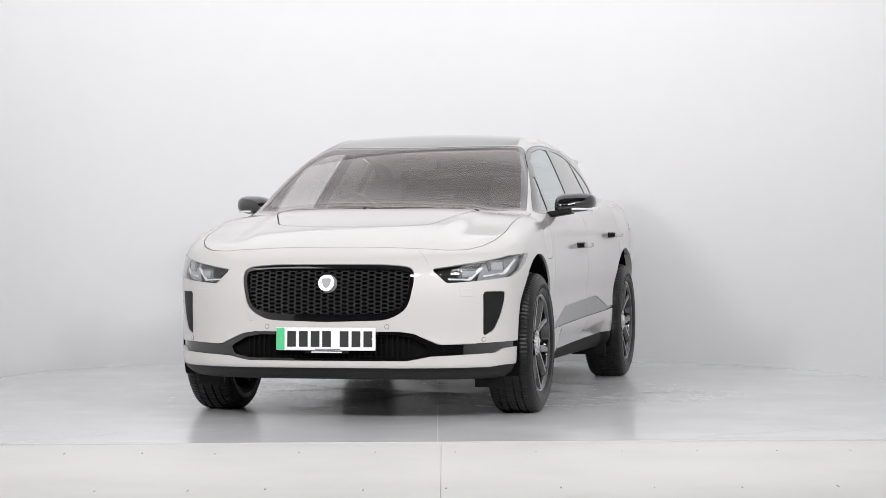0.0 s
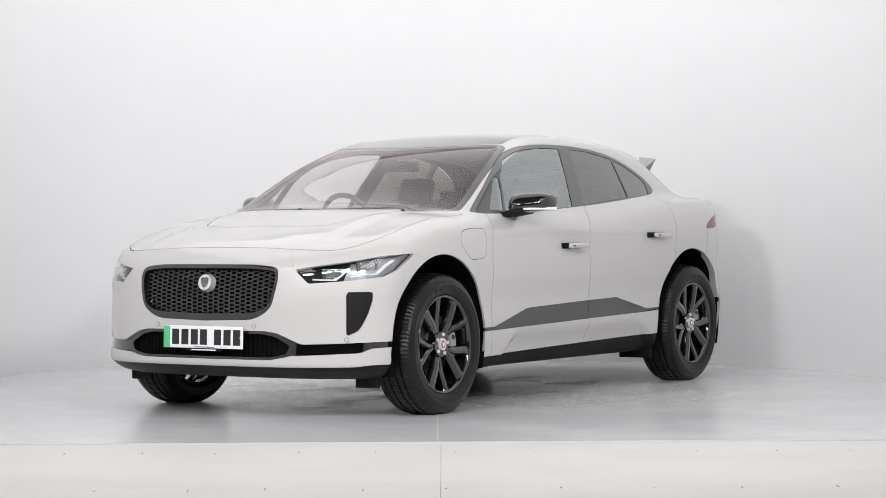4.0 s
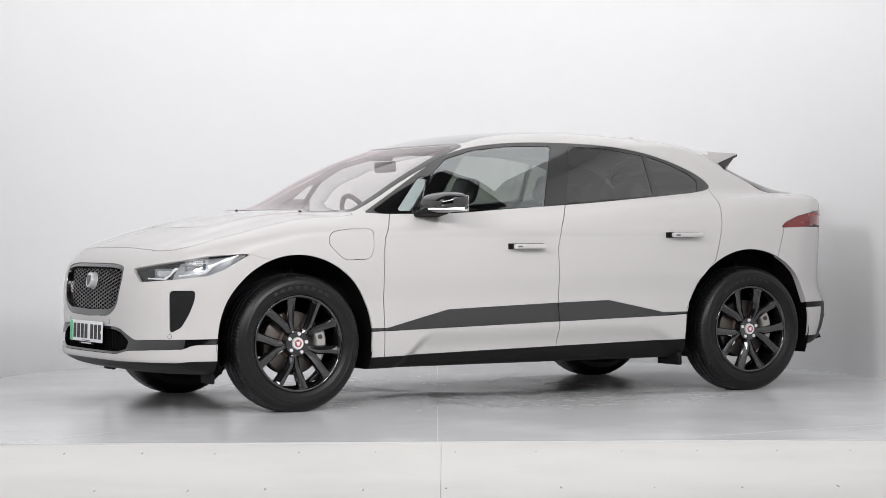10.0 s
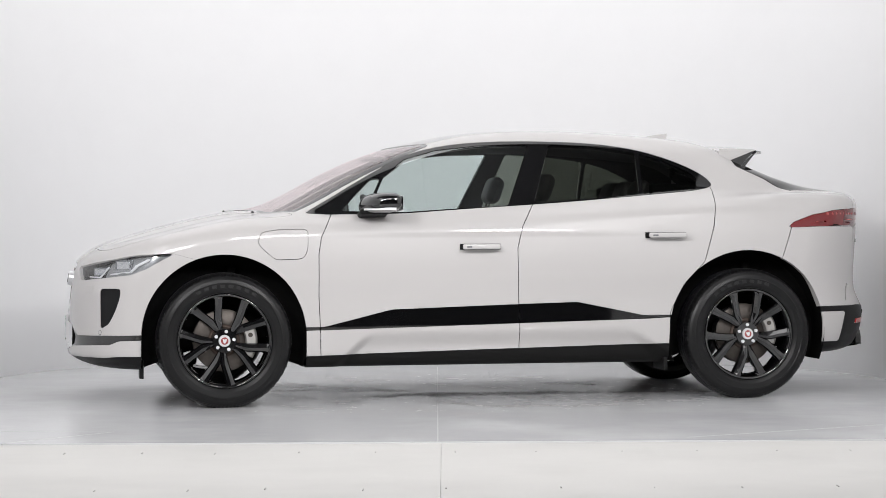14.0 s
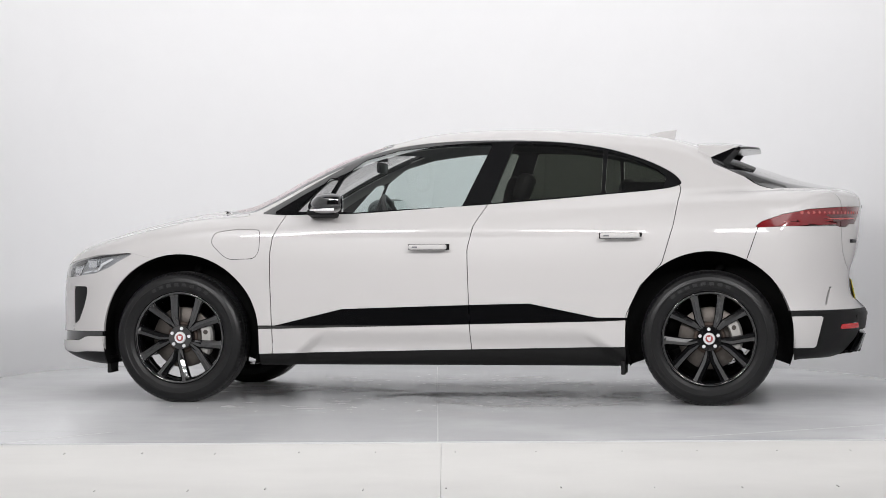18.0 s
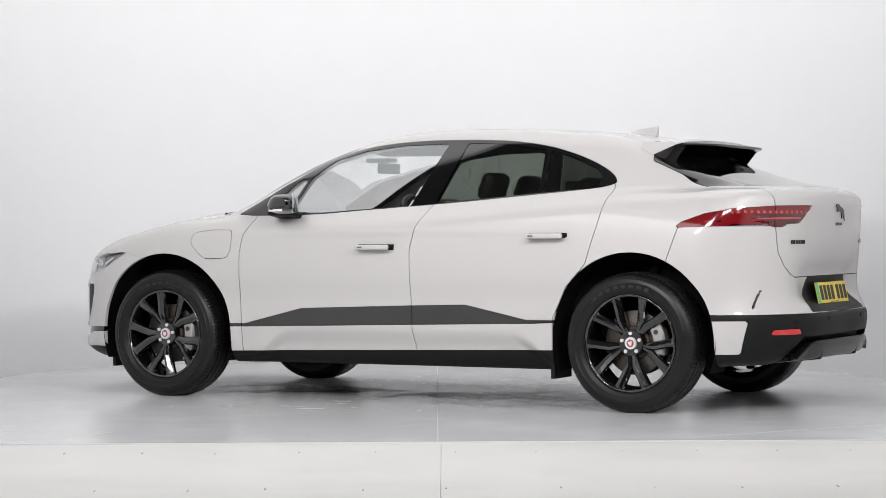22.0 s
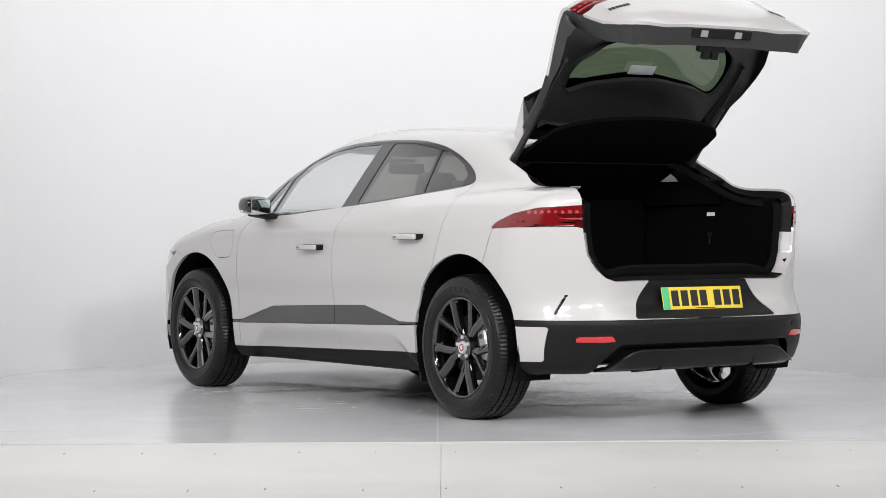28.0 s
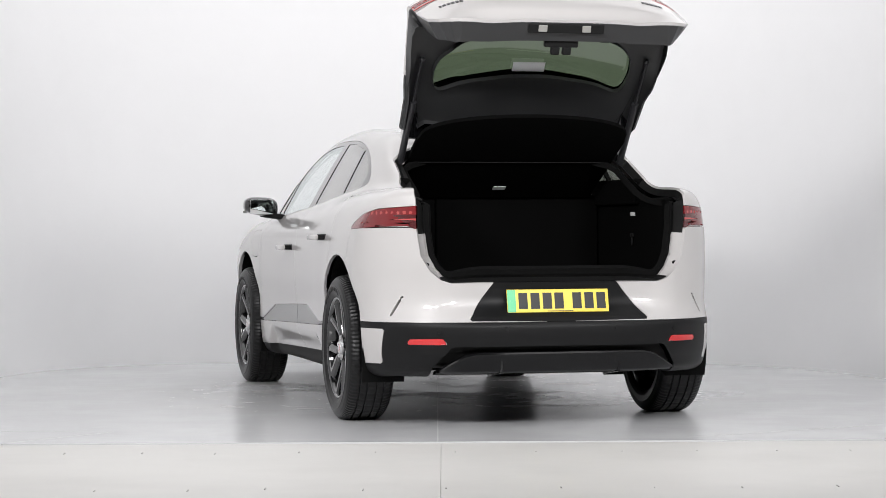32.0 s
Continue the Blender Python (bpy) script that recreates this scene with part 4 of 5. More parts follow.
# ---- boot: jamb, seal, carpeted well, parcel shelf, struts ----
def build_boot():
    edge = clip(LEFT, lambda *q: gate_zone(*q))
    for nm, lo, hi, m in (("boot_sill", 0.0, 0.735, BLACK), ("boot_jamb", 0.735, 0.95, PAINT), ("lamp_backing", 0.95, 1.145, BLACK), ("pillar_jamb", 1.145, 1.24, BLACK), ("drip_channel", 1.24, 2.0, BLACK)):
        piece = clip(clip(edge, lambda x, a, z, n: z - lo), lambda x, a, z, n: hi - z)
        ring_only = clip(piece, lambda *q: 0.02 - gate_zone(*q))
        panel(nm, ring_only, m, car, 0, 0.0, 0.08 if hi < 1.2 else 0.05)
        v, n, t = piece
        e = edges_of(t)
        on = np.abs(gate_zone(v[:, 0], -v[:, 1], v[:, 2], n)) < 0.0015
        e = e[on[e[:, 0]] & on[e[:, 1]]]
        d = 0.08 if hi < 1.2 else 0.05
        ids, inv = np.unique(e, return_inverse=True)
        inv = inv.reshape(-1, 2)
        k = len(ids)
        w = np.concatenate([v[ids] - n[ids] * 0.012, v[ids] - n[ids] * d])
        f = np.concatenate([np.stack([inv[:, 1], inv[:, 0], inv[:, 0] + k], 1), np.stack([inv[:, 1], inv[:, 0] + k, inv[:, 1] + k], 1)])
        if hi < 0.8 or lo > 1.2:
            mesh_object(nm + "_wall", np.concatenate([w, w * np.array([1, -1, 1])]), np.concatenate([f, f[:, ::-1] + 2 * k]), m, car)
        else:
            mesh_object(nm + "_wall", w, f, m, car)
            mesh_object(nm + "_wall", w * np.array([1, -1, 1]), f[:, ::-1], m, car)
    seal = band(LEFT, 0.012, 0.035, gate_zone)
    panel("boot_seal", seal, LINER, car, 0, 0.03, 0.07)
    well = new("boot_well")
    well.parent = car
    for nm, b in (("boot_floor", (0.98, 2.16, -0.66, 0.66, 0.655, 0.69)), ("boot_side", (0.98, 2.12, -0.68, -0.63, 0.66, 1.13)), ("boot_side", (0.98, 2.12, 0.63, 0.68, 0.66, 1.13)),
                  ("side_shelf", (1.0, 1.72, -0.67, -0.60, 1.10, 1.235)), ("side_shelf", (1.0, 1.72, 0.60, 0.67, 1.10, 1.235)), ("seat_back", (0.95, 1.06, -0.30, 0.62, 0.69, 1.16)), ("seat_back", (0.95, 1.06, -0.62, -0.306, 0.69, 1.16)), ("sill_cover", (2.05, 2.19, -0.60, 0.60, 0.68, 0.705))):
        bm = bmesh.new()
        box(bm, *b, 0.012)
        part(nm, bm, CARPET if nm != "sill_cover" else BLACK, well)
    for s, nm in ((0.622, "lashing_hook"), (-0.622, "lashing_hook")):
        bm = bmesh.new()
        tube(bm, (1.62, s, 0.93), (1.62, s, 0.885), 0.006)
        box(bm, 1.605, 1.635, s - 0.008, s + 0.008, 0.93, 0.95, 0.002)
        part(nm, bm, BLACK, well)
    bm = bmesh.new()
    box(bm, 1.60, 1.66, 0.62, 0.628, 1.04, 1.06, 0.002)
    part("boot_lamp", bm, WHITE, well, "small clear boot lamp")


build_boot()
SHELF = Vector((1.08, 0.0, 1.165))


def build_shelf():
    bm = bmesh.new()
    top, n = [], 24
    pts = [(0.0, -0.56), (0.66, -0.56)]
    for i in range(n + 1):
        a = -math.pi / 2 + math.pi * i / n
        pts.append((0.70 + 0.22 * max(0.0, math.cos(a)) ** 0.8, 0.55 * math.sin(a)))
    pts += [(0.66, 0.56), (0.0, 0.56)]
    prism(bm, pts, 0.02, Matrix.Translation((0, 0, -0.02)))
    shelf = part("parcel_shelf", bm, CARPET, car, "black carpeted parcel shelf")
    bm = bmesh.new()
    box(bm, 0.42, 0.426, -0.50, 0.50, -0.024, -0.0205)
    part("fold_line", bm, BLACK, shelf)
    bm = bmesh.new()
    box(bm, 0.10, 0.14, -0.02, 0.05, -0.0235, -0.0205)
    part("care_label", bm, PLATEW, shelf, "small white care label")
    shelf.location = SHELF
    return shelf


parcel_shelf = build_shelf()


def build_struts():
    made = []
    for s in (-1, 1):
        bm = bmesh.new()
        tube(bm, (0, 0, 0), (0, 0, 0.40), 0.018)
        bmesh.ops.create_uvsphere(bm, u_segments=10, v_segments=8, radius=0.017)
        a = part("strut_sleeve", bm, STRUT, car, "black powered tailgate strut", smooth=True)
        bm = bmesh.new()
        tube(bm, (0, 0, 0), (0, 0, 0.36), 0.008)
        bmesh.ops.create_uvsphere(bm, u_segments=10, v_segments=8, radius=0.015)
        b = part("strut_rod", bm, STRUT, car, smooth=True)
        made.append((s, a, b))
    return made


struts = build_struts()


# ---- wheels ----
NUTMAT = mat("bright_steel", (0.75, 0.75, 0.76), 0.35, 0.5)


def spoke_arm(bm, side, a, thick=0.04):
    """One prong of a forked spoke about angle a; the two prongs run together near the hub."""
    rows = []
    for r, off, w, y in ((0.046, 8.0, 0.020, -0.080), (0.085, 9.4, 0.034, -0.085), (0.126, 10.6, 0.047, -0.091), (0.160, 13.8, 0.048, -0.095), (0.200, 16.6, 0.049, -0.100), (0.234, 18.0, 0.054, -0.104), (0.249, 18.4, 0.072, -0.105)):
        b = a + side * radians(off)
        c = Vector((r * math.cos(b), y, r * math.sin(b)))
        across = Vector((-math.sin(b), 0, math.cos(b))) * side
        rows.append([bm.verts.new(c + across * (w * k) + Vector((0, dy, 0))) for k, dy in ((-0.5, thick), (-0.5, 0.010), (-0.36, 0.001), (-0.02, 0.0), (0.38, 0.0105), (0.5, 0.020), (0.5, thick))])
    for p, q in zip(rows, rows[1:]):
        for k in range(7):
            f = (p[k], p[(k + 1) % 7], q[(k + 1) % 7], q[k])
            bm.faces.new(f if side > 0 else f[::-1])
    bm.faces.new(rows[0][::-1]), bm.faces.new(rows[-1])
    bmesh.ops.recalc_face_normals(bm, faces=bm.faces)


def build_wheel():
    wheel = new("wheel")
    wheel.parent = car
    half = [(0.256, 0.098), (0.266, 0.112), (0.285, 0.1215), (0.310, 0.1245), (0.3125, 0.1262), (0.318, 0.1262), (0.3205, 0.1240), (0.338, 0.1190), (0.352, 0.1115), (0.362, 0.102), (0.368, 0.090), (0.3725, 0.074),
            (0.373, 0.0655), (0.366, 0.065), (0.366, 0.0585), (0.3742, 0.058), (0.3750, 0.0285), (0.367, 0.028), (0.367, 0.020), (0.3752, 0.0195)]
    prof = [(r, -y) for r, y in half] + [(r, y) for r, y in half[::-1]]
    n = 216
    v, f = lathe(prof, n)
    v = np.array(v).reshape(n, len(prof), 3)
    for j, (r, y) in enumerate(prof):
        if r > 0.361 and r not in (0.366, 0.367):
            shift = 1 if abs(y) < 0.05 else 0
            for i in range(n):
                if (i + shift) % (2 if abs(y) > 0.06 else 4) == 0:
                    k = 0.993 if abs(y) > 0.06 else 0.995
                    v[i, j, 0] *= k
                    v[i, j, 2] *= k
    tyre = mesh_object("tyre", v.reshape(-1, 3), [q[::-1] for q in f], RUBBER, wheel, smooth=False)
    # raised sidewall marks in the place of lettering
    bm = bmesh.new()
    for k in range(8):
        a = radians(118 - k * 8.6)
        c = Vector((0.302 * math.cos(a), -0.1235, 0.302 * math.sin(a)))
        box(bm, -0.013, 0.013, -0.003, 0.001, -0.009, 0.009, 0.002, Matrix.Translation(c) @ Matrix.Rotation(-a + radians(90), 4, "Y"))
    part("sidewall_mark", bm, SIDEMARK, tyre)
    prof = [(0.252, 0.10), (0.262, 0.095), (0.24, 0.06), (0.232, 0.0), (0.236, -0.06), (0.243, -0.092), (0.246, -0.104), (0.2545, -0.112), (0.2625, -0.108), (0.258, -0.100)]
    v, f = lathe(prof, 96)
    rim_ob = mesh_object("rim", v, [q[::-1] for q in f], RIMBLK, wheel)
    # five forked spokes
    for k in range(5):
        a = radians(44 + 72 * k)
        bm = bmesh.new()
        for s in (-1, 1):
            spoke_arm(bm, s, a)
        part("spoke", bm, RIMBLK, rim_ob)
    bm = bmesh.new()
    tube(bm, (0, -0.088, 0), (0, -0.03, 0), 0.066, 0.078, 40)
    part("hub", bm, RIMBLK, wheel, smooth=True)
    for k in range(5):
        a = radians(80 + 72 * k)
        bm = bmesh.new()
        tube(bm, (0.052 * math.cos(a), -0.096, 0.052 * math.sin(a)), (0.052 * math.cos(a), -0.08, 0.052 * math.sin(a)), 0.0095, None, 12)
        part("wheel_nut", bm, NUTMAT, wheel, smooth=True)
    bm = bmesh.new()
    tube(bm, (0, -0.099, 0), (0, -0.085, 0), 0.031, 0.034, 32)
    cap = part("centre_cap", bm, NUTMAT, wheel, smooth=True)
    bm = bmesh.new()
    tube(bm, (0, -0.1005, 0), (0, -0.097, 0), 0.020, 0.0215, 28)
    part("cap_badge", bm, REDBADGE, cap, "red enamel cap badge", smooth=True)
    bm = bmesh.new()
    prism(bm, [(-0.011, 0.011), (0.0, 0.008), (0.011, 0.011), (0.009, -0.004), (0.003, -0.013), (-0.003, -0.013), (-0.009, -0.004)], 0.0015, Matrix.Translation((0, -0.1005, 0)) @ Matrix.Rotation(radians(90), 4, "X"))
    part("cap_emblem", bm, NUTMAT, cap)
    prof = [(0.085, -0.028), (0.170, -0.028), (0.172, -0.026), (0.172, -0.004), (0.170, -0.002), (0.085, -0.002)]
    v, f = lathe(prof, 64)
    mesh_object("brake_disc", v, [q[::-1] for q in f], STEEL, wheel)
    prof = [(0.0, -0.045), (0.08, -0.045), (0.088, -0.04), (0.09, -0.01)]
    v, f = lathe(prof, 48)
    mesh_object("disc_hat", v, [q[::-1] for q in f], RUST, wheel)
    prof = [(0.0, 0.02), (0.168, 0.02), (0.172, 0.05)]
    v, f = lathe(prof, 48)
    mesh_object("backing_shield", v, [q[::-1] for q in f], BLACK, wheel)
    bm = bmesh.new()
    rows = []
    for i in range(9):
        a = radians(-32 + 7 * i)
        lift = 0.004 * math.sin(math.pi * i / 8)
        rows.append([bm.verts.new((r * math.cos(a), y, r * math.sin(a))) for r, y in ((0.118, -0.058), (0.124, -0.066 - lift), (0.172, -0.066 - lift), (0.184, -0.056), (0.184, -0.004), (0.118, -0.004))])
    for p, q in zip(rows, rows[1:]):
        for k in range(6):
            bm.faces.new((p[k], p[(k + 1) % 6], q[(k + 1) % 6], q[k]))
    bm.faces.new(rows[0][::-1]), bm.faces.new(rows[-1])
    bmesh.ops.recalc_face_normals(bm, faces=bm.faces)
    caliper = part("brake_caliper", bm, SILVERPAINT, wheel, "bare aluminium brake caliper")
    for a in (-20, 12):
        bm = bmesh.new()
        c = Vector((0.147 * math.cos(radians(a)), 0, 0.147 * math.sin(radians(a))))
        tube(bm, c + Vector((0, -0.074, 0)), c + Vector((0, -0.064, 0)), 0.013, None, 14)
        part("caliper_bolt", bm, STEEL, caliper, smooth=True)
    return wheel


wheel0 = build_wheel()
wheel0.location = (-AXLE, -0.828, HUB_Z)
for x, y, turn, roll in ((AXLE, -0.832, 0, -12), (-AXLE, 0.828, 180, 25), (AXLE, 0.832, 180, 8)):
    copy_thing(wheel0, Matrix.Translation((x, y, HUB_Z)) @ Matrix.Rotation(radians(turn), 4, "Z") @ Matrix.Rotation(radians(roll), 4, "Y"))


def build_arches():
    for x0, r in ((-AXLE, 0.463), (AXLE, 0.468)):
        for s in (-1, 1):
            bm = bmesh.new()
            rows = []
            for i in range(29):
                a = math.pi * (-0.12 + 1.24 * i / 28)
                px, pz = x0 + r * math.cos(a), HUB_Z + 0.02 + r * math.sin(a)
                rows.append([bm.verts.new((px, s * y, pz)) for y in (0.905, 0.69)])
            c = [bm.verts.new((x0, s * 0.69, HUB_Z))]
            for a, b in zip(rows, rows[1:]):
                bm.faces.new((a[0], a[1], b[1], b[0]))
                bm.faces.new((a[1], c[0], b[1]))
            part("arch_liner", bm, LINER, car, smooth=True)
            bm = bmesh.new()
            tube(bm, (x0, s * 0.68, HUB_Z), (x0, s * 0.80, HUB_Z), 0.05)
            part("hub_carrier", bm, LINER, car)
            bm = bmesh.new()
            tube(bm, (x0 + 0.06, s * 0.70, HUB_Z + 0.40), (x0 + 0.02, s * 0.74, HUB_Z + 0.30), 0.022)
            part("suspension_arm", bm, LINER, car)


build_arches()


# ---- finding the skin: where a line through the car meets it ----
def meet(fixed, axis, lo, hi):
    for _ in range(40):
        mid = (lo + hi) / 2
        p = list(fixed)
        p.insert(axis, mid)
        lo, hi = (mid, hi) if float(car_form(*[np.array(float(c)) for c in p])) < 0 else (lo, mid)
    return (lo + hi) / 2


def nose_x(y, z):
    return meet((y, z), 0, -1.5, -2.8)


def tail_x(y, z):
    return meet((y, z), 0, 1.5, 2.8)


def side_y(x, z):
    return meet((x, z), 1, -0.3, -1.3)


def top_z(x, y):
    return meet((x, y), 2, 0.6, 1.9)


def end_place(y, z, find, sign):
    """A frame on the nose or tail: x to the right as seen from outside, y up, z outward."""
    e = 0.004
    py, pz = (find(y + e, z) - find(y - e, z)) / (2 * e), (find(y, z + e) - find(y, z - e)) / (2 * e)
    nrm = Vector((1, -py, -pz)).normalized() * sign
    right = Vector((0, 0, 1)).cross(nrm).normalized()
    m = Matrix((right, nrm.cross(right), nrm)).transposed().to_4x4()
    m.translation = Vector((find(y, z), y, z))
    return m


# ---- front end ----
def build_grille():
    ringed, field = split(GRILLE_SKIN, lambda x, a, z, n: 0.018 + 0.022 * step(z, 0.59, 0.53) - inside(rounded(GRILLE, 0.05))(a, z), 0.0)
    g = panel("grille", field, BLACK, car, 0, 0.0, 0.055, label="black honeycomb grille")
    panel("grille_frame", ringed, GLOSS, g, 0, 0.05, 0.004)
    f = inside(rounded(GRILLE, 0.05))
    bm = bmesh.new()
    w, h, t = 0.0215, 0.0100, 0.0038
    outer = [(-w, 0), (-w * 0.62, h), (w * 0.62, h), (w, 0), (w * 0.62, -h), (-w * 0.62, -h)]
    k0, k1 = 1 - t / w * 1.6, 1 - t / h
    loops = []
    for sx, sz, d in ((1, 1, 0.010), (1, 1, 0.0), (k0, k1, 0.0), (k0 * 0.94, k1 * 0.9, 0.010)):
        loops.append([bm.verts.new((d, x * sx, z * sz)) for x, z in outer])
    for a, b in zip(loops, loops[1:]):
        for i in range(6):
            bm.faces.new((a[i], a[(i + 1) % 6], b[(i + 1) % 6], b[i]))
    bmesh.ops.recalc_face_normals(bm, faces=bm.faces)
    me = bpy.data.meshes.new("grille_cell")
    bm.to_mesh(me)
    bm.free()
    me.materials.append(GRILLEMAT)
    row = 0
    z = 0.53
    while z < 0.79:
        y = -12.5 * w * 1.62 + (w * 1.62 if row % 2 else 0)
        while y < 0.47:
            if f(abs(y), z) > 0.016 + 0.022 * float(step(np.array(z), 0.59, 0.53)) and (y * y + (z - 0.706) ** 2) > 0.040 ** 2:
                c = new("grille_cell", me)
                c.parent = g
                c.location = (nose_x(y, z) + 0.030, y, z)
            y += w * 3.24
        z += h * 1.02
        row += 1
    m = end_place(0.0, 0.706, nose_x, -1)
    bm = bmesh.new()
    for r, d0, d1 in ((0.047, -0.03, 0.006),):
        v = bmesh.ops.create_cone(bm, cap_ends=True, segments=40, radius1=r, radius2=r - 0.006, depth=d1 - d0)["verts"]
        bmesh.ops.transform(bm, matrix=m @ Matrix.Translation((0, 0, (d0 + d1) / 2)), verts=v)
    badge = part("nose_badge", bm, BADGERIM, car, "round chrome nose badge", smooth=True)
    bm = bmesh.new()
    prism(bm, [(-0.024, 0.02), (-0.012, 0.027), (0.0, 0.022), (0.012, 0.027), (0.024, 0.02), (0.021, -0.004), (0.012, -0.02), (0.0, -0.029), (-0.012, -0.02), (-0.021, -0.004)], 0.006, m @ Matrix.Translation((0, 0, 0.004)))
    part("badge_relief", bm, BADGEGREY, badge)
    # mesh behind the lower opening
    bm = bmesh.new()
    for i in range(31):
        y = -0.42 + 0.028 * i
        x = nose_x(y, 0.385)
        box(bm, x + 0.028, x + 0.034, y - 0.003, y + 0.003, 0.325, 0.448)
    for i in range(6):
        z = 0.335 + 0.02 * i
        box(bm, -2.318, -2.312, -0.30, 0.30, z - 0.002, z + 0.002)
    part("lower_mesh", bm, LINER, car)


BADGERIM = mat("satin_chrome", (0.74, 0.74, 0.75), 0.30, 0.6)
GRILLEMAT = mat("grille_black", (0.014, 0.014, 0.015), 0.25, coat=0.4)
BADGEGREY = mat("badge_relief", (0.16, 0.16, 0.165), 0.4, 0.6)
build_grille()


def number_plate(name, m, face, label):
    """A plate with a green end band; plain bars stand for its characters."""
    bm = bmesh.new()
    box(bm, -0.26, 0.26, -0.0575, 0.0575, 0, 0.006, 0.003, m)
    p = part(name, bm, face, car, label)
    bm = bmesh.new()
    box(bm, -0.258, -0.216, -0.0555, 0.0555, 0.006, 0.0068, m=m)
    part("green_band", bm, GREEN, p)
    for x in (-0.20, -0.138, -0.076, -0.016, 0.076, 0.138, 0.2):
        bm = bmesh.new()
        box(bm, x - 0.002, x + 0.044, -0.040, 0.040, 0.006, 0.0068, m=m)
        part("bar", bm, INKBLK, p)
    bm = bmesh.new()
    box(bm, -0.055, 0.075, -0.0535, -0.0495, 0.006, 0.0066, m=m)
    part("maker_line", bm, INKBLK, p)
    for x in (-0.237, 0.247):
        bm = bmesh.new()
        tube(bm, m @ Vector((x, 0, 0.005)), m @ Vector((x, 0, 0.009)), 0.006, None, 12)
        part("fixing_screw", bm, GREEN if x < 0 else face, p)
    bm = bmesh.new()
    box(bm, -0.11, 0.12, -0.072, -0.0585, 0.0, 0.004, 0.001, m)
    h = part("plate_holder", bm, BLACK, p)
    bm = bmesh.new()
    box(bm, -0.075, 0.085, -0.069, -0.063, 0.004, 0.0046, m=m)
    part("holder_line", bm, WHITE, h)


FRONT_PLATE = Matrix.Translation((-2.352, -0.001, 0.424)) @ Matrix(((0, 0, -1), (-1, 0, 0), (0, 1, 0))).to_4x4() @ Matrix.Rotation(radians(-2), 4, "X")
number_plate("front_number_plate", FRONT_PLATE, PLATEW, "white number plate with a green end band")
REAR_PLATE = Matrix.Translation((2.290, 0.001, 0.620)) @ Matrix(((0, 0, 1), (1, 0, 0), (0, 1, 0))).to_4x4() @ Matrix.Rotation(radians(-12), 4, "X")
number_plate("rear_number_plate", REAR_PLATE, PLATEY, "yellow number plate with a green end band")


def dot(name, m, r, material, depth=0.003):
    bm = bmesh.new()
    v = bmesh.ops.create_cone(bm, cap_ends=True, segments=20, radius1=r, radius2=r * 0.9, depth=depth)["verts"]
    bmesh.ops.transform(bm, matrix=m @ Matrix.Translation((0, 0, depth * 0.4)), verts=v)
    ob = part(name, bm, material, car, smooth=True)
    if name == "parking_sensor":
        bm = bmesh.new()
        v = bmesh.ops.create_cone(bm, cap_ends=True, segments=20, radius1=r * 1.22, radius2=r * 1.18, depth=depth * 0.5)["verts"]
        bmesh.ops.transform(bm, matrix=m @ Matrix.Translation((0, 0, depth * 0.25)), verts=v)
        part("sensor_seal", bm, BLACK if material == SATIN else BADGEGREY, ob, smooth=True)
    return ob


for y, z in ((0.315, 0.486), (-0.315, 0.486), (0.775, 0.417), (-0.775, 0.417)):
    dot("parking_sensor", end_place(y, z, nose_x, -1), 0.0105, PAINT)
for y, z in ((0.28, 0.488), (-0.28, 0.488), (0.60, 0.478), (-0.60, 0.478)):
    dot("parking_sensor", end_place(y, z, tail_x, 1), 0.0105, SATIN)
dot("tow_eye_cover", end_place(0.40, 0.535, nose_x, -1), 0.022, PAINT, 0.002)
for s in (-1, 1):
    m = end_place(s * 0.70, 0.655, nose_x, -1)
    bm = bmesh.new()
    box(bm, -0.035, 0.035, -0.02, 0.02, -0.002, 0.0015, 0.001, m)
    part("washer_cover", bm, PAINT, car)


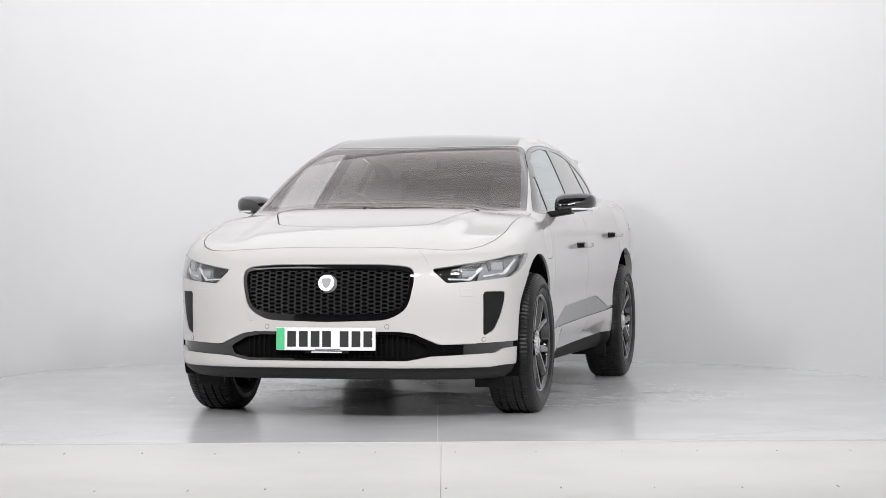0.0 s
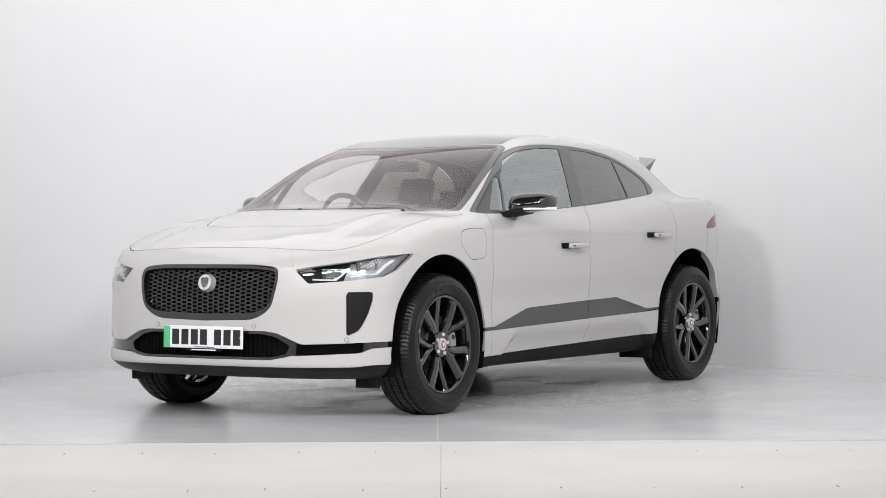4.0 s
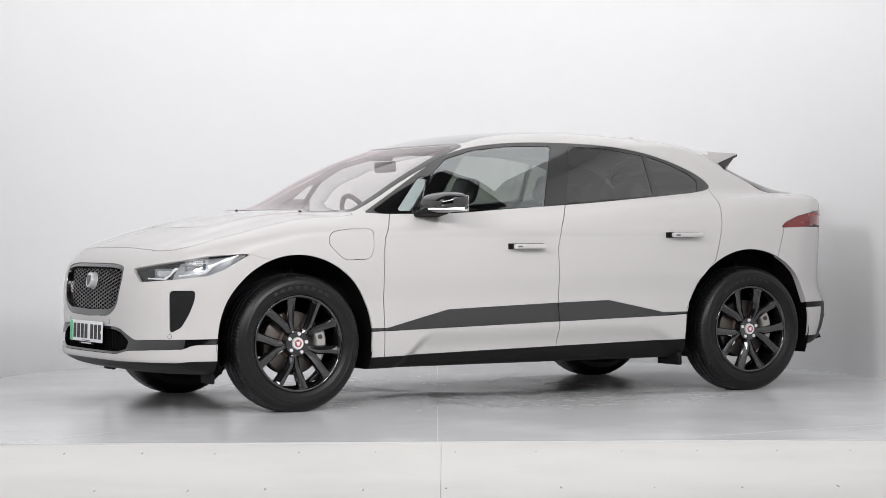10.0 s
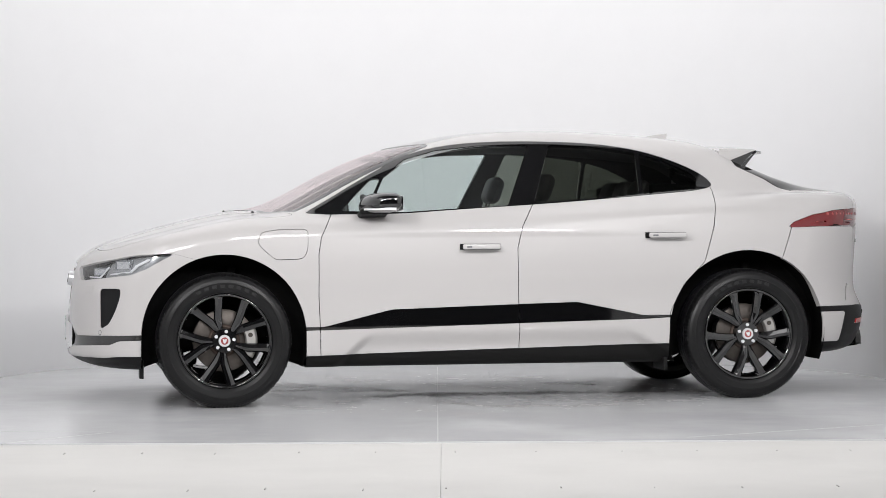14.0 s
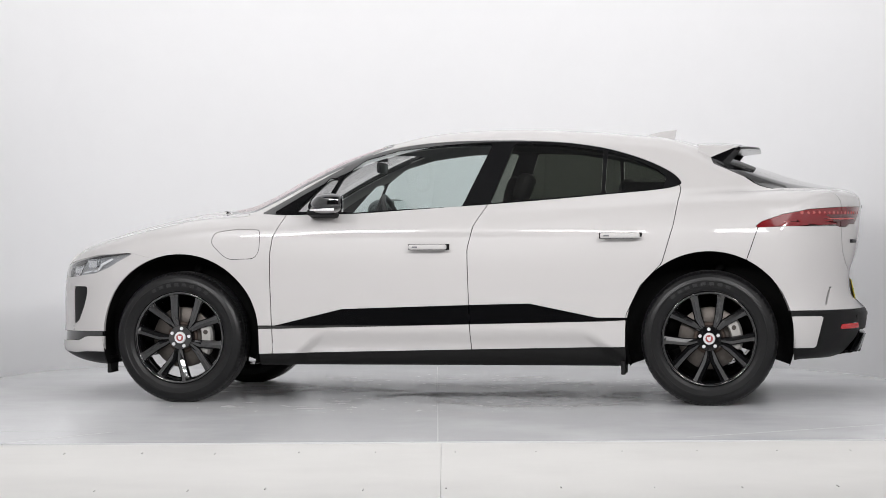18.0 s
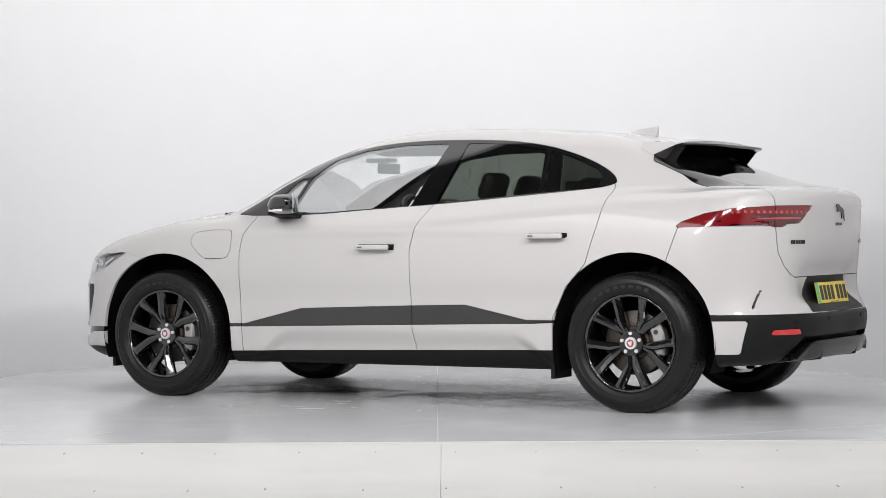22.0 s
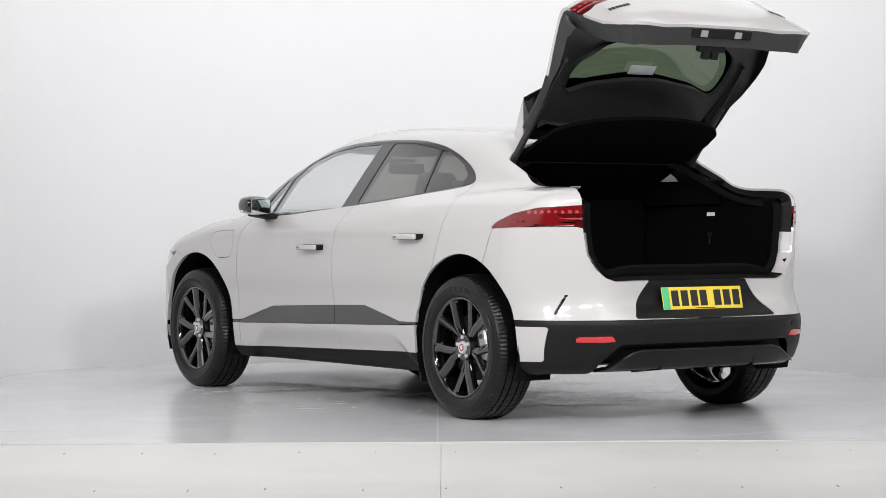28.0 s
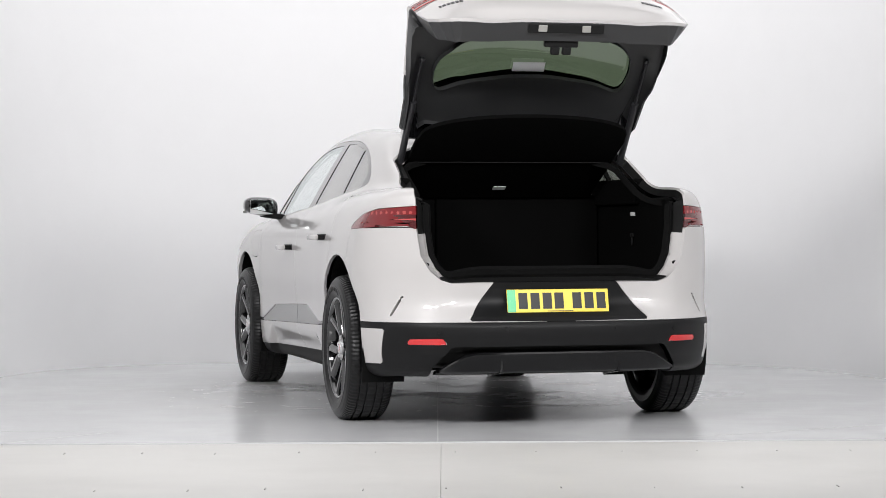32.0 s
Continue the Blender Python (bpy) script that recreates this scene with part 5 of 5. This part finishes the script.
def build_headlamps():
    """Dark bowl, two bezelled projectors and a bent white running light behind each clear cover."""
    head = clip(LEFT, lambda *q: from_nose_corner(HEADLAMP, 0.012)(*q) + 0.003)
    for s in (-1, 1):
        dark, pale = split(head, lambda x, a, z, n: -x + 0.95 - a - 2.33 + 0.6 * (z - 0.76), 0.0)
        bowl = panel("lamp_bowl", pale, LAMPGREY, car, s, 0.0, 0.040, label="silvery headlamp housing")
        panel("inner_bowl", dark, BLACK, bowl, s, 0.0, 0.042, label="black inner end of the headlamp")
        wall = rim("bowl_wall", head, BLACK, None, 0.004, 0.056, (0, 0, 0)) if s < 0 else None
        if wall:
            wall.parent = bowl

        def spot(t, z, sink):
            """A frame in the lamp: t from the inner end to the outer, z up."""
            pts = [(-2.274, 0.54), (-2.2, 0.69), (-2.1, 0.80), (-1.98, 0.885), (-1.76, 0.94)]
            u = t * (len(pts) - 1)
            i = min(int(u), len(pts) - 2)
            p = Vector(pts[i]).lerp(Vector(pts[i + 1]), u - i)
            d = (Vector(pts[i + 1]) - Vector(pts[i])).normalized()
            nrm = Vector((-d.y, d.x, 0))
            if nrm.x > 0:
                nrm = -nrm
            c = Vector((p.x, p.y, z)) - nrm * sink
            right = Vector((d.x, d.y, 0))
            m = Matrix((right, Vector((0, 0, 1)), nrm)).transposed().to_4x4()
            m.translation = c
            if s < 0:
                m = Matrix.Diagonal((1, -1, 1, 1)) @ m
            return m
        for t, z, w, h in ((0.30, 0.748, 0.060, 0.028), (0.60, 0.785, 0.058, 0.034)):
            m = spot(t, z, 0.030)
            bm = bmesh.new()
            box(bm, -w, w, -h, h, -0.01, 0.006, 0.006, m)
            bez = part("projector_bezel", bm, LAMPBEZEL, bowl)
            bm = bmesh.new()
            box(bm, -w * 0.72, w * 0.72, -h * 0.62, h * 0.62, 0.005, 0.011, 0.004, m)
            part("projector_lens", bm, SILVER, bez)
        for t0, t1, z0, z1 in ((0.12, 0.30, 0.722, 0.718), (0.30, 0.42, 0.718, 0.775), (0.44, 0.68, 0.735, 0.748), (0.68, 0.83, 0.748, 0.815)):
            bm = bmesh.new()
            n = 6
            rows = []
            for i in range(n + 1):
                u = i / n
                m = spot(t0 + (t1 - t0) * u, z0 + (z1 - z0) * u, 0.022)
                wide = 0.004 if t1 - t0 > 0.2 else 0.008
                rows.append([bm.verts.new(m @ Vector(q)) for q in ((-wide if z1 - z0 > 0.03 else 0, -0.004, 0), (-wide if z1 - z0 > 0.03 else 0, 0.004, 0), (wide if z1 - z0 > 0.03 else 0, 0.004, 0.004), (wide if z1 - z0 > 0.03 else 0, -0.004, 0.004))])
            for a, b in zip(rows, rows[1:]):
                for k in range(4):
                    bm.faces.new((a[k], a[(k + 1) % 4], b[(k + 1) % 4], b[k]))
            bmesh.ops.recalc_face_normals(bm, faces=bm.faces)
            part("running_light", bm, RUNLIGHT, bowl, "white running light guide")


LAMPBEZEL = mat("grey_chrome", (0.30, 0.31, 0.33), 0.25, 0.8)
RUNLIGHT = mat("running_light", (0.80, 0.81, 0.84), 0.2, coat=0.5)
build_headlamps()


# ---- side fittings ----
def build_handles():
    for s in (-1, 1):
        for x0, x1, z in ((-0.172, 0.052, 0.877), (0.898, 1.126, 0.936)):
            y = side_y((x0 + x1) / 2, z)
            bm = bmesh.new()
            box(bm, x0 + 0.005, x1 - 0.005, -0.012, 0.012, z - 0.0145, z + 0.0145, 0.009, Matrix.Translation((0, s * (-y + 0.050), 0)))
            h = part("door_handle", bm, PAINT, car, "pop-out white door handle", smooth=True)
            for xc in (x0 + 0.030, x1 - 0.030):
                bm = bmesh.new()
                box(bm, xc - 0.018, xc + 0.018, -0.035, 0.040, z - 0.011, z + 0.011, 0.002, Matrix.Translation((0, s * -y, 0)) if s > 0 else Matrix.Translation((0, y, 0)) @ Matrix.Diagonal((1, -1, 1, 1)))
                part("handle_stalk", bm, BLACK, h)
            bm = bmesh.new()
            box(bm, x0 - 0.004, x1 + 0.004, -0.004, 0.0035, z - 0.0165, z + 0.0165, 0.001, Matrix.Translation((0, s * -y, 0)))
            part("handle_pocket", bm, BLACK, h)
            bm = bmesh.new()
            box(bm, x0 + 0.025, x0 + 0.055, -0.0125, 0.0125, z - 0.005, z + 0.004, 0, Matrix.Translation((0, s * (-y + 0.0502), 0)))
            part("handle_mark", bm, BADGEGREY, h)


def build_mirrors():
    for s, mid in ((-1, 0.978), (1, 0.945)):
        bm = bmesh.new()
        bmesh.ops.create_uvsphere(bm, u_segments=36, v_segments=24, radius=1)
        for v in bm.verts:
            x, y, z = v.co
            k = (abs(x) ** 3.2 + abs(y) ** 3.2 + abs(z) ** 3.2) ** (-1 / 3.2)
            x, y, z = x * k, y * k, z * k
            zz = z * (0.062 if z > 0 else 0.050) * (1 - 0.10 * y) + 0.010 * y
            x = x * (0.105 * (1 - 0.25 * max(0, z)) if x < 0 else 0.075) + 0.045 * y
            v.co = (-0.622 + x, s * (mid + y * 0.110), 1.117 + zz)
        if s < 0:
            bmesh.ops.reverse_faces(bm, faces=bm.faces)
        housing = part("door_mirror", bm, GLOSS, car, "gloss black door mirror", smooth=True)
        bm = bmesh.new()
        box(bm, -0.004, 0.0, -0.080, 0.080, -0.044, 0.044, 0.0018, Matrix.Translation((-0.544, s * (mid + 0.005), 1.118)) @ Matrix.Rotation(s * radians(-20), 4, "Z"))
        part("mirror_glass", bm, MIRRORGLASS, housing, smooth=True)
        bm = bmesh.new()
        n = 10
        rows = []
        for i in range(n + 1):
            u = i / n
            y = mid - 0.01 + 0.122 * u
            x = -0.722 + 0.055 * u + 0.105 * u ** 4
            rows.append([bm.verts.new((x + dx, s * (y + 0.004), 1.090 + dz)) for dx, dz in ((0.0, 0.006), (-0.004, 0.004), (-0.004, -0.006), (0.0, -0.008))])
        for a, b in zip(rows, rows[1:]):
            for k in range(4):
                bm.faces.new((a[k], a[(k + 1) % 4], b[(k + 1) % 4], b[k]))
        bmesh.ops.recalc_face_normals(bm, faces=bm.faces)
        part("indicator", bm, WHITE, housing, "clear indicator strip")
        bm = bmesh.new()
        box(bm, -0.745, -0.585, -0.085, 0.075, -0.016, 0.016, 0.012, Matrix.Translation((0, s * (mid - 0.095), 1.064)) @ Matrix.Rotation(s * radians(9), 4, "X"))
        part("mirror_foot", bm, BLACK, housing, smooth=True)


build_handles()
build_mirrors()


def build_top():
    # aerial fin
    bm = bmesh.new()
    rows = []
    for u in (0, 0.15, 0.35, 0.6, 0.85, 1.0):
        x = 1.10 + 0.17 * u
        h = 0.056 * (u ** 0.8) + 0.004
        w = 0.030 - 0.012 * u
        z = top_z(x, 0) - 0.004
        rows.append([bm.verts.new((x, -w, z)), bm.verts.new((x + 0.01 * u, -w * 0.35, z + h * 0.9)), bm.verts.new((x + 0.012 * u, 0, z + h)), bm.verts.new((x + 0.01 * u, w * 0.35, z + h * 0.9)), bm.verts.new((x, w, z))])
    for a, b in zip(rows, rows[1:]):
        for k in range(4):
            bm.faces.new((a[k], a[k + 1], b[k + 1], b[k]))
    bm.faces.new(rows[0]), bm.faces.new(rows[-1][::-1])
    part("aerial_fin", bm, PAINT, car, "white shark fin aerial", smooth=True)
    # wipers at the foot of the screen
    for y0, y1 in ((-0.55, 0.02), (0.05, 0.58)):
        bm = bmesh.new()
        pts = []
        for i in range(9):
            y = y0 + (y1 - y0) * i / 8
            x = -1.420 + 0.40 * y * y
            pts.append(Vector((x, y, top_z(x, y) - 0.006)))
        for a, b in zip(pts, pts[1:]):
            tube(bm, a, b, 0.008, None, 6)
        tube(bm, pts[0] + Vector((-0.02, 0, -0.015)), pts[0] + Vector((0.0, 0.0, 0.006)), 0.012, None, 8)
        part("wiper", bm, BLACK, car)
    # air deflectors ahead of the wheels
    for s in (-1, 1):
        for x, a0, a1, zt, zb in ((-1.945, 0.68, 0.82, 0.26, 0.16), (1.02, 0.66, 0.88, 0.24, 0.165)):
            bm = bmesh.new()
            box(bm, x - 0.012, x + 0.012, min(s * a0, s * a1), max(s * a0, s * a1), zb, zt, 0.004)
            part("air_deflector", bm, BLACK, car)
    # diffuser wing with its fins
    bm = bmesh.new()
    rows = []
    for i in range(21):
        u = -1 + i / 10
        y = 0.60 * u
        x = 2.362 - 0.21 * abs(y / 0.8) ** 4
        drop = 0.085 * max(0.0, (abs(u) - 0.74) / 0.26) ** 1.3
        rows.append([bm.verts.new((x + dx, y, max(z - drop, 0.262) if z > 0.33 else z)) for dx, z in ((-0.03, 0.378), (0.0, 0.374), (0.004, 0.366), (-0.025, 0.285), (-0.035, 0.277), (-0.13, 0.262), (-0.13, 0.276), (-0.05, 0.292), (-0.03, 0.36))])
    for a, b in zip(rows, rows[1:]):
        for k in range(9):
            bm.faces.new((a[k], a[(k + 1) % 9], b[(k + 1) % 9], b[k]))
    bm.faces.new(rows[0][::-1]), bm.faces.new(rows[-1])
    bmesh.ops.recalc_face_normals(bm, faces=bm.faces)
    part("diffuser_wing", bm, VALANCE, car, "gloss black diffuser wing", smooth=True)
    for y in (-0.30, 0.30):
        bm = bmesh.new()
        prism(bm, [(2.10, 0.245), (2.33, 0.27), (2.362, 0.372), (2.28, 0.37), (2.10, 0.30)], 0.012, Matrix.Translation((0, y + 0.006, 0)) @ Matrix.Rotation(radians(90), 4, "X"))
        part("diffuser_fin", bm, VALANCE, car)


build_top()
for s in (-1, 1):
    bm = bmesh.new()
    tube(bm, (2.17, s * 0.640, 0.80), (2.215, s * 0.640, 0.80), 0.014, 0.012, 14)
    part("rubber_stop", bm, BLACK, car, smooth=True)


# ---- cabin ----
def build_cabin():
    lining = clip(LEFT, lambda x, a, z, n: np.minimum(np.minimum(z - 0.50, 1.09 + 0.05 * x - z), np.minimum(x + 1.05, 1.6 - x)))
    lining = clip(lining, lambda x, a, z, n: np.minimum(a - 0.5, arch(AXLE, 0.50)(x, a, z, n)))
    for s in (-1, 1):
        panel("door_lining", lining, CABIN, car, s, 0.0, 0.055, label="dark inner door lining")
    upper = clip(LEFT, lambda x, a, z, n: np.minimum(z - 1.06, np.minimum(x + 1.02, 1.50 - x)))
    for line in (QUARTERLIGHT, FRONTGLASS, REARGLASS_O, QUARTERGLASS):
        f = from_side(line, 0.012)
        upper = clip(upper, lambda *q: -f(*q) - 0.002)
    ws, rw = from_above(WINDSCREEN, 0.03, 1.0), gate_zone
    upper = clip(upper, lambda *q: 0.02 - ws(*q))
    upper = clip(upper, lambda *q: -rw(*q))
    pillars = clip(upper, lambda x, a, z, n: 0.53 - n[:, 2])
    roof = clip(upper, lambda x, a, z, n: n[:, 2] - 0.53)
    panel("pillar_trim", pillars, CABIN, car, 0, 0.0, 0.03)
    panel("headlining", roof, HEADLINER, car, 0, 0.0, 0.03, label="grey fabric headlining")
    bm = bmesh.new()
    box(bm, -1.0, 1.0, -0.82, 0.82, 0.40, 0.46)
    part("cabin_floor", bm, CABIN, car)
    bm = bmesh.new()
    box(bm, -1.02, -0.96, -0.80, 0.80, 0.42, 0.98)
    part("bulkhead", bm, CABIN, car)
    # dashboard
    bm = bmesh.new()
    rows = []
    for i in range(17):
        y = -0.76 + 1.52 * i / 16
        cowl = 0.035 * math.exp(-((y - 0.38) / 0.18) ** 2)
        b = 0.25 * (y / 0.8) ** 2
        rows.append([bm.verts.new((x + (b if x < -1.0 else 0.0), y, z)) for x, z in ((-1.26, 0.98), (-1.16, 1.03), (-0.95, 1.045 + cowl), (-0.80, 1.04 + cowl), (-0.74, 1.00), (-0.72, 0.90), (-0.80, 0.78), (-0.82, 0.55))])
    for a, b in zip(rows, rows[1:]):
        for k in range(7):
            bm.faces.new((a[k], b[k], b[k + 1], a[k + 1]))
    part("dashboard", bm, CABIN, car, smooth=True)
    # steering wheel on the right
    sw = Matrix.Translation((-0.475, 0.38, 1.02)) @ Matrix.Rotation(radians(90 - 24), 4, "Y")
    v, f = [], []
    R, r, n, k = 0.178, 0.0155, 40, 10
    for i in range(n):
        for j in range(k):
            a, b = 2 * math.pi * i / n, 2 * math.pi * j / k
            v.append(tuple(sw @ Vector(((R + r * math.cos(b)) * math.cos(a), (R + r * math.cos(b)) * math.sin(a), r * math.sin(b)))))
            f.append((i * k + j, (i + 1) % n * k + j, (i + 1) % n * k + (j + 1) % k, i * k + (j + 1) % k))
    wheel = mesh_object("steering_wheel", v, f, LEATHER, car)
    bm = bmesh.new()
    box(bm, -0.06, 0.06, -0.075, 0.075, -0.03, 0.005, 0.015, sw)
    for y0, y1 in ((-0.17, -0.06), (0.06, 0.17)):
        box(bm, -0.018, 0.018, y0, y1, -0.012, 0.004, 0.005, sw)
    part("wheel_boss", bm, CABIN, wheel, smooth=True)
    # seats
    def seat(x, y, w, back_h, rest=True):
        root = new("seat")
        root.parent = car
        bm = bmesh.new()
        box(bm, x - 0.27, x + 0.25, y - w / 2, y + w / 2, 0.50, 0.68, 0.06)
        part("cushion", bm, LEATHER, root, smooth=True)
        lean = Matrix.Translation((x + 0.20, y, 0.62)) @ Matrix.Rotation(radians(20), 4, "Y")
        bm = bmesh.new()
        box(bm, -0.06, 0.07, -w / 2, w / 2, 0.0, back_h, 0.06, lean)
        part("backrest", bm, LEATHER, root, smooth=True)
        for yy in ((0,) if rest else (-0.34, 0.0, 0.34)):
            bm = bmesh.new()
            box(bm, -0.045, 0.045, yy - 0.125, yy + 0.125, back_h + 0.03, back_h + 0.20, 0.045, lean)
            for dy in (-0.05, 0.05):
                tube(bm, lean @ Vector((0, yy + dy, back_h - 0.02)), lean @ Vector((0, yy + dy, back_h + 0.06)), 0.006)
            part("headrest", bm, LEATHER, root, smooth=True)
        return root
    seat(0.0, -0.38, 0.50, 0.52)
    seat(-0.15, 0.38, 0.50, 0.52)
    seat(0.60, 0.0, 1.24, 0.48, rest=False)
    # interior mirror and sensor pod behind the screen
    bm = bmesh.new()
    box(bm, -0.62, -0.46, -0.055, 0.055, 1.385, 1.41, 0.01, None)
    box(bm, -0.50, -0.475, -0.125, 0.125, 1.315, 1.38, 0.012, None)
    part("interior_mirror", bm, BLACK, car, smooth=True)
    # two small tags on the dashboard edge
    for y in (0.03, 0.14):
        bm = bmesh.new()
        box(bm, -0.72, -0.715, y, y + 0.008, 1.05, 1.075)
        part("dash_tag", bm, WHITE, car)


build_cabin()


# ---- what moves: the car on its turntable, the tailgate on its hinge, shelf and struts with it ----
TURN = Vector((-0.1916, -0.0185, 0.0))


def car_pose(yaw):
    r = Matrix.Rotation(radians(yaw), 4, "Z")
    return r @ Matrix.Translation(-TURN)


def gate_point(p, angle):
    return HINGE + Matrix.Rotation(radians(-angle), 3, "Y") @ (Vector(p) - HINGE)


def aim(p, q):
    return Matrix.Translation(p) @ (Vector(q) - Vector(p)).to_track_quat("Z", "Y").to_matrix().to_4x4()


def motions():
    yaws = ((0, 76.55), (1, 71.95), (2, 67.36), (3, 62.5), (4.25, 56.46), (5.5, 50.42), (7, 43.15), (8, 38.34), (9, 33.61), (10, 28.8), (11, 24.11), (12, 19.36), (13, 14.65), (14, 9.85), (15.25, 4.04), (16.5, -1.77), (18, -8.79), (19, -13.62), (20, -18.48), (21, -23.32), (22, -28.15), (23, -32.86), (24, -37.65), (25, -42.46), (26.5, -49.55), (27.5, -54.28), (29, -61.4), (30, -66.26), (31, -70.96), (32, -75.65))
    walk(car, [(t, car_pose(a)) for t, a in yaws])
    lift = ((0, 0), (21.5, 0), (22.0, 0), (22.2, 1.2), (22.5, 6.3), (23, 14.0), (23.5, 22.2), (24, 31.0), (24.5, 38.9), (25, 46.9), (25.5, 53.9), (26, 60.2), (26.5, 65.4), (27, 68.4), (27.5, 69.3), (28, 69.3), (32, 69.3))
    walk(tailgate, [(t, Matrix.Translation(HINGE) @ Matrix.Rotation(radians(-a), 4, "Y")) for t, a in lift])
    walk(parcel_shelf, [(t, Matrix.Translation(SHELF) @ Matrix.Rotation(radians(-0.54 * max(0, a - 23)), 4, "Y")) for t, a in lift])
    for s, sleeve, rod in struts:
        foot = Vector((1.49, s * 0.60, 1.325))
        rows = [(t, foot, gate_point((1.93, s * 0.590, 1.165), a)) for t, a in lift]
        walk(sleeve, [(t, aim(p, q)) for t, p, q in rows])
        walk(rod, [(t, aim(q, p)) for t, p, q in rows])


motions()
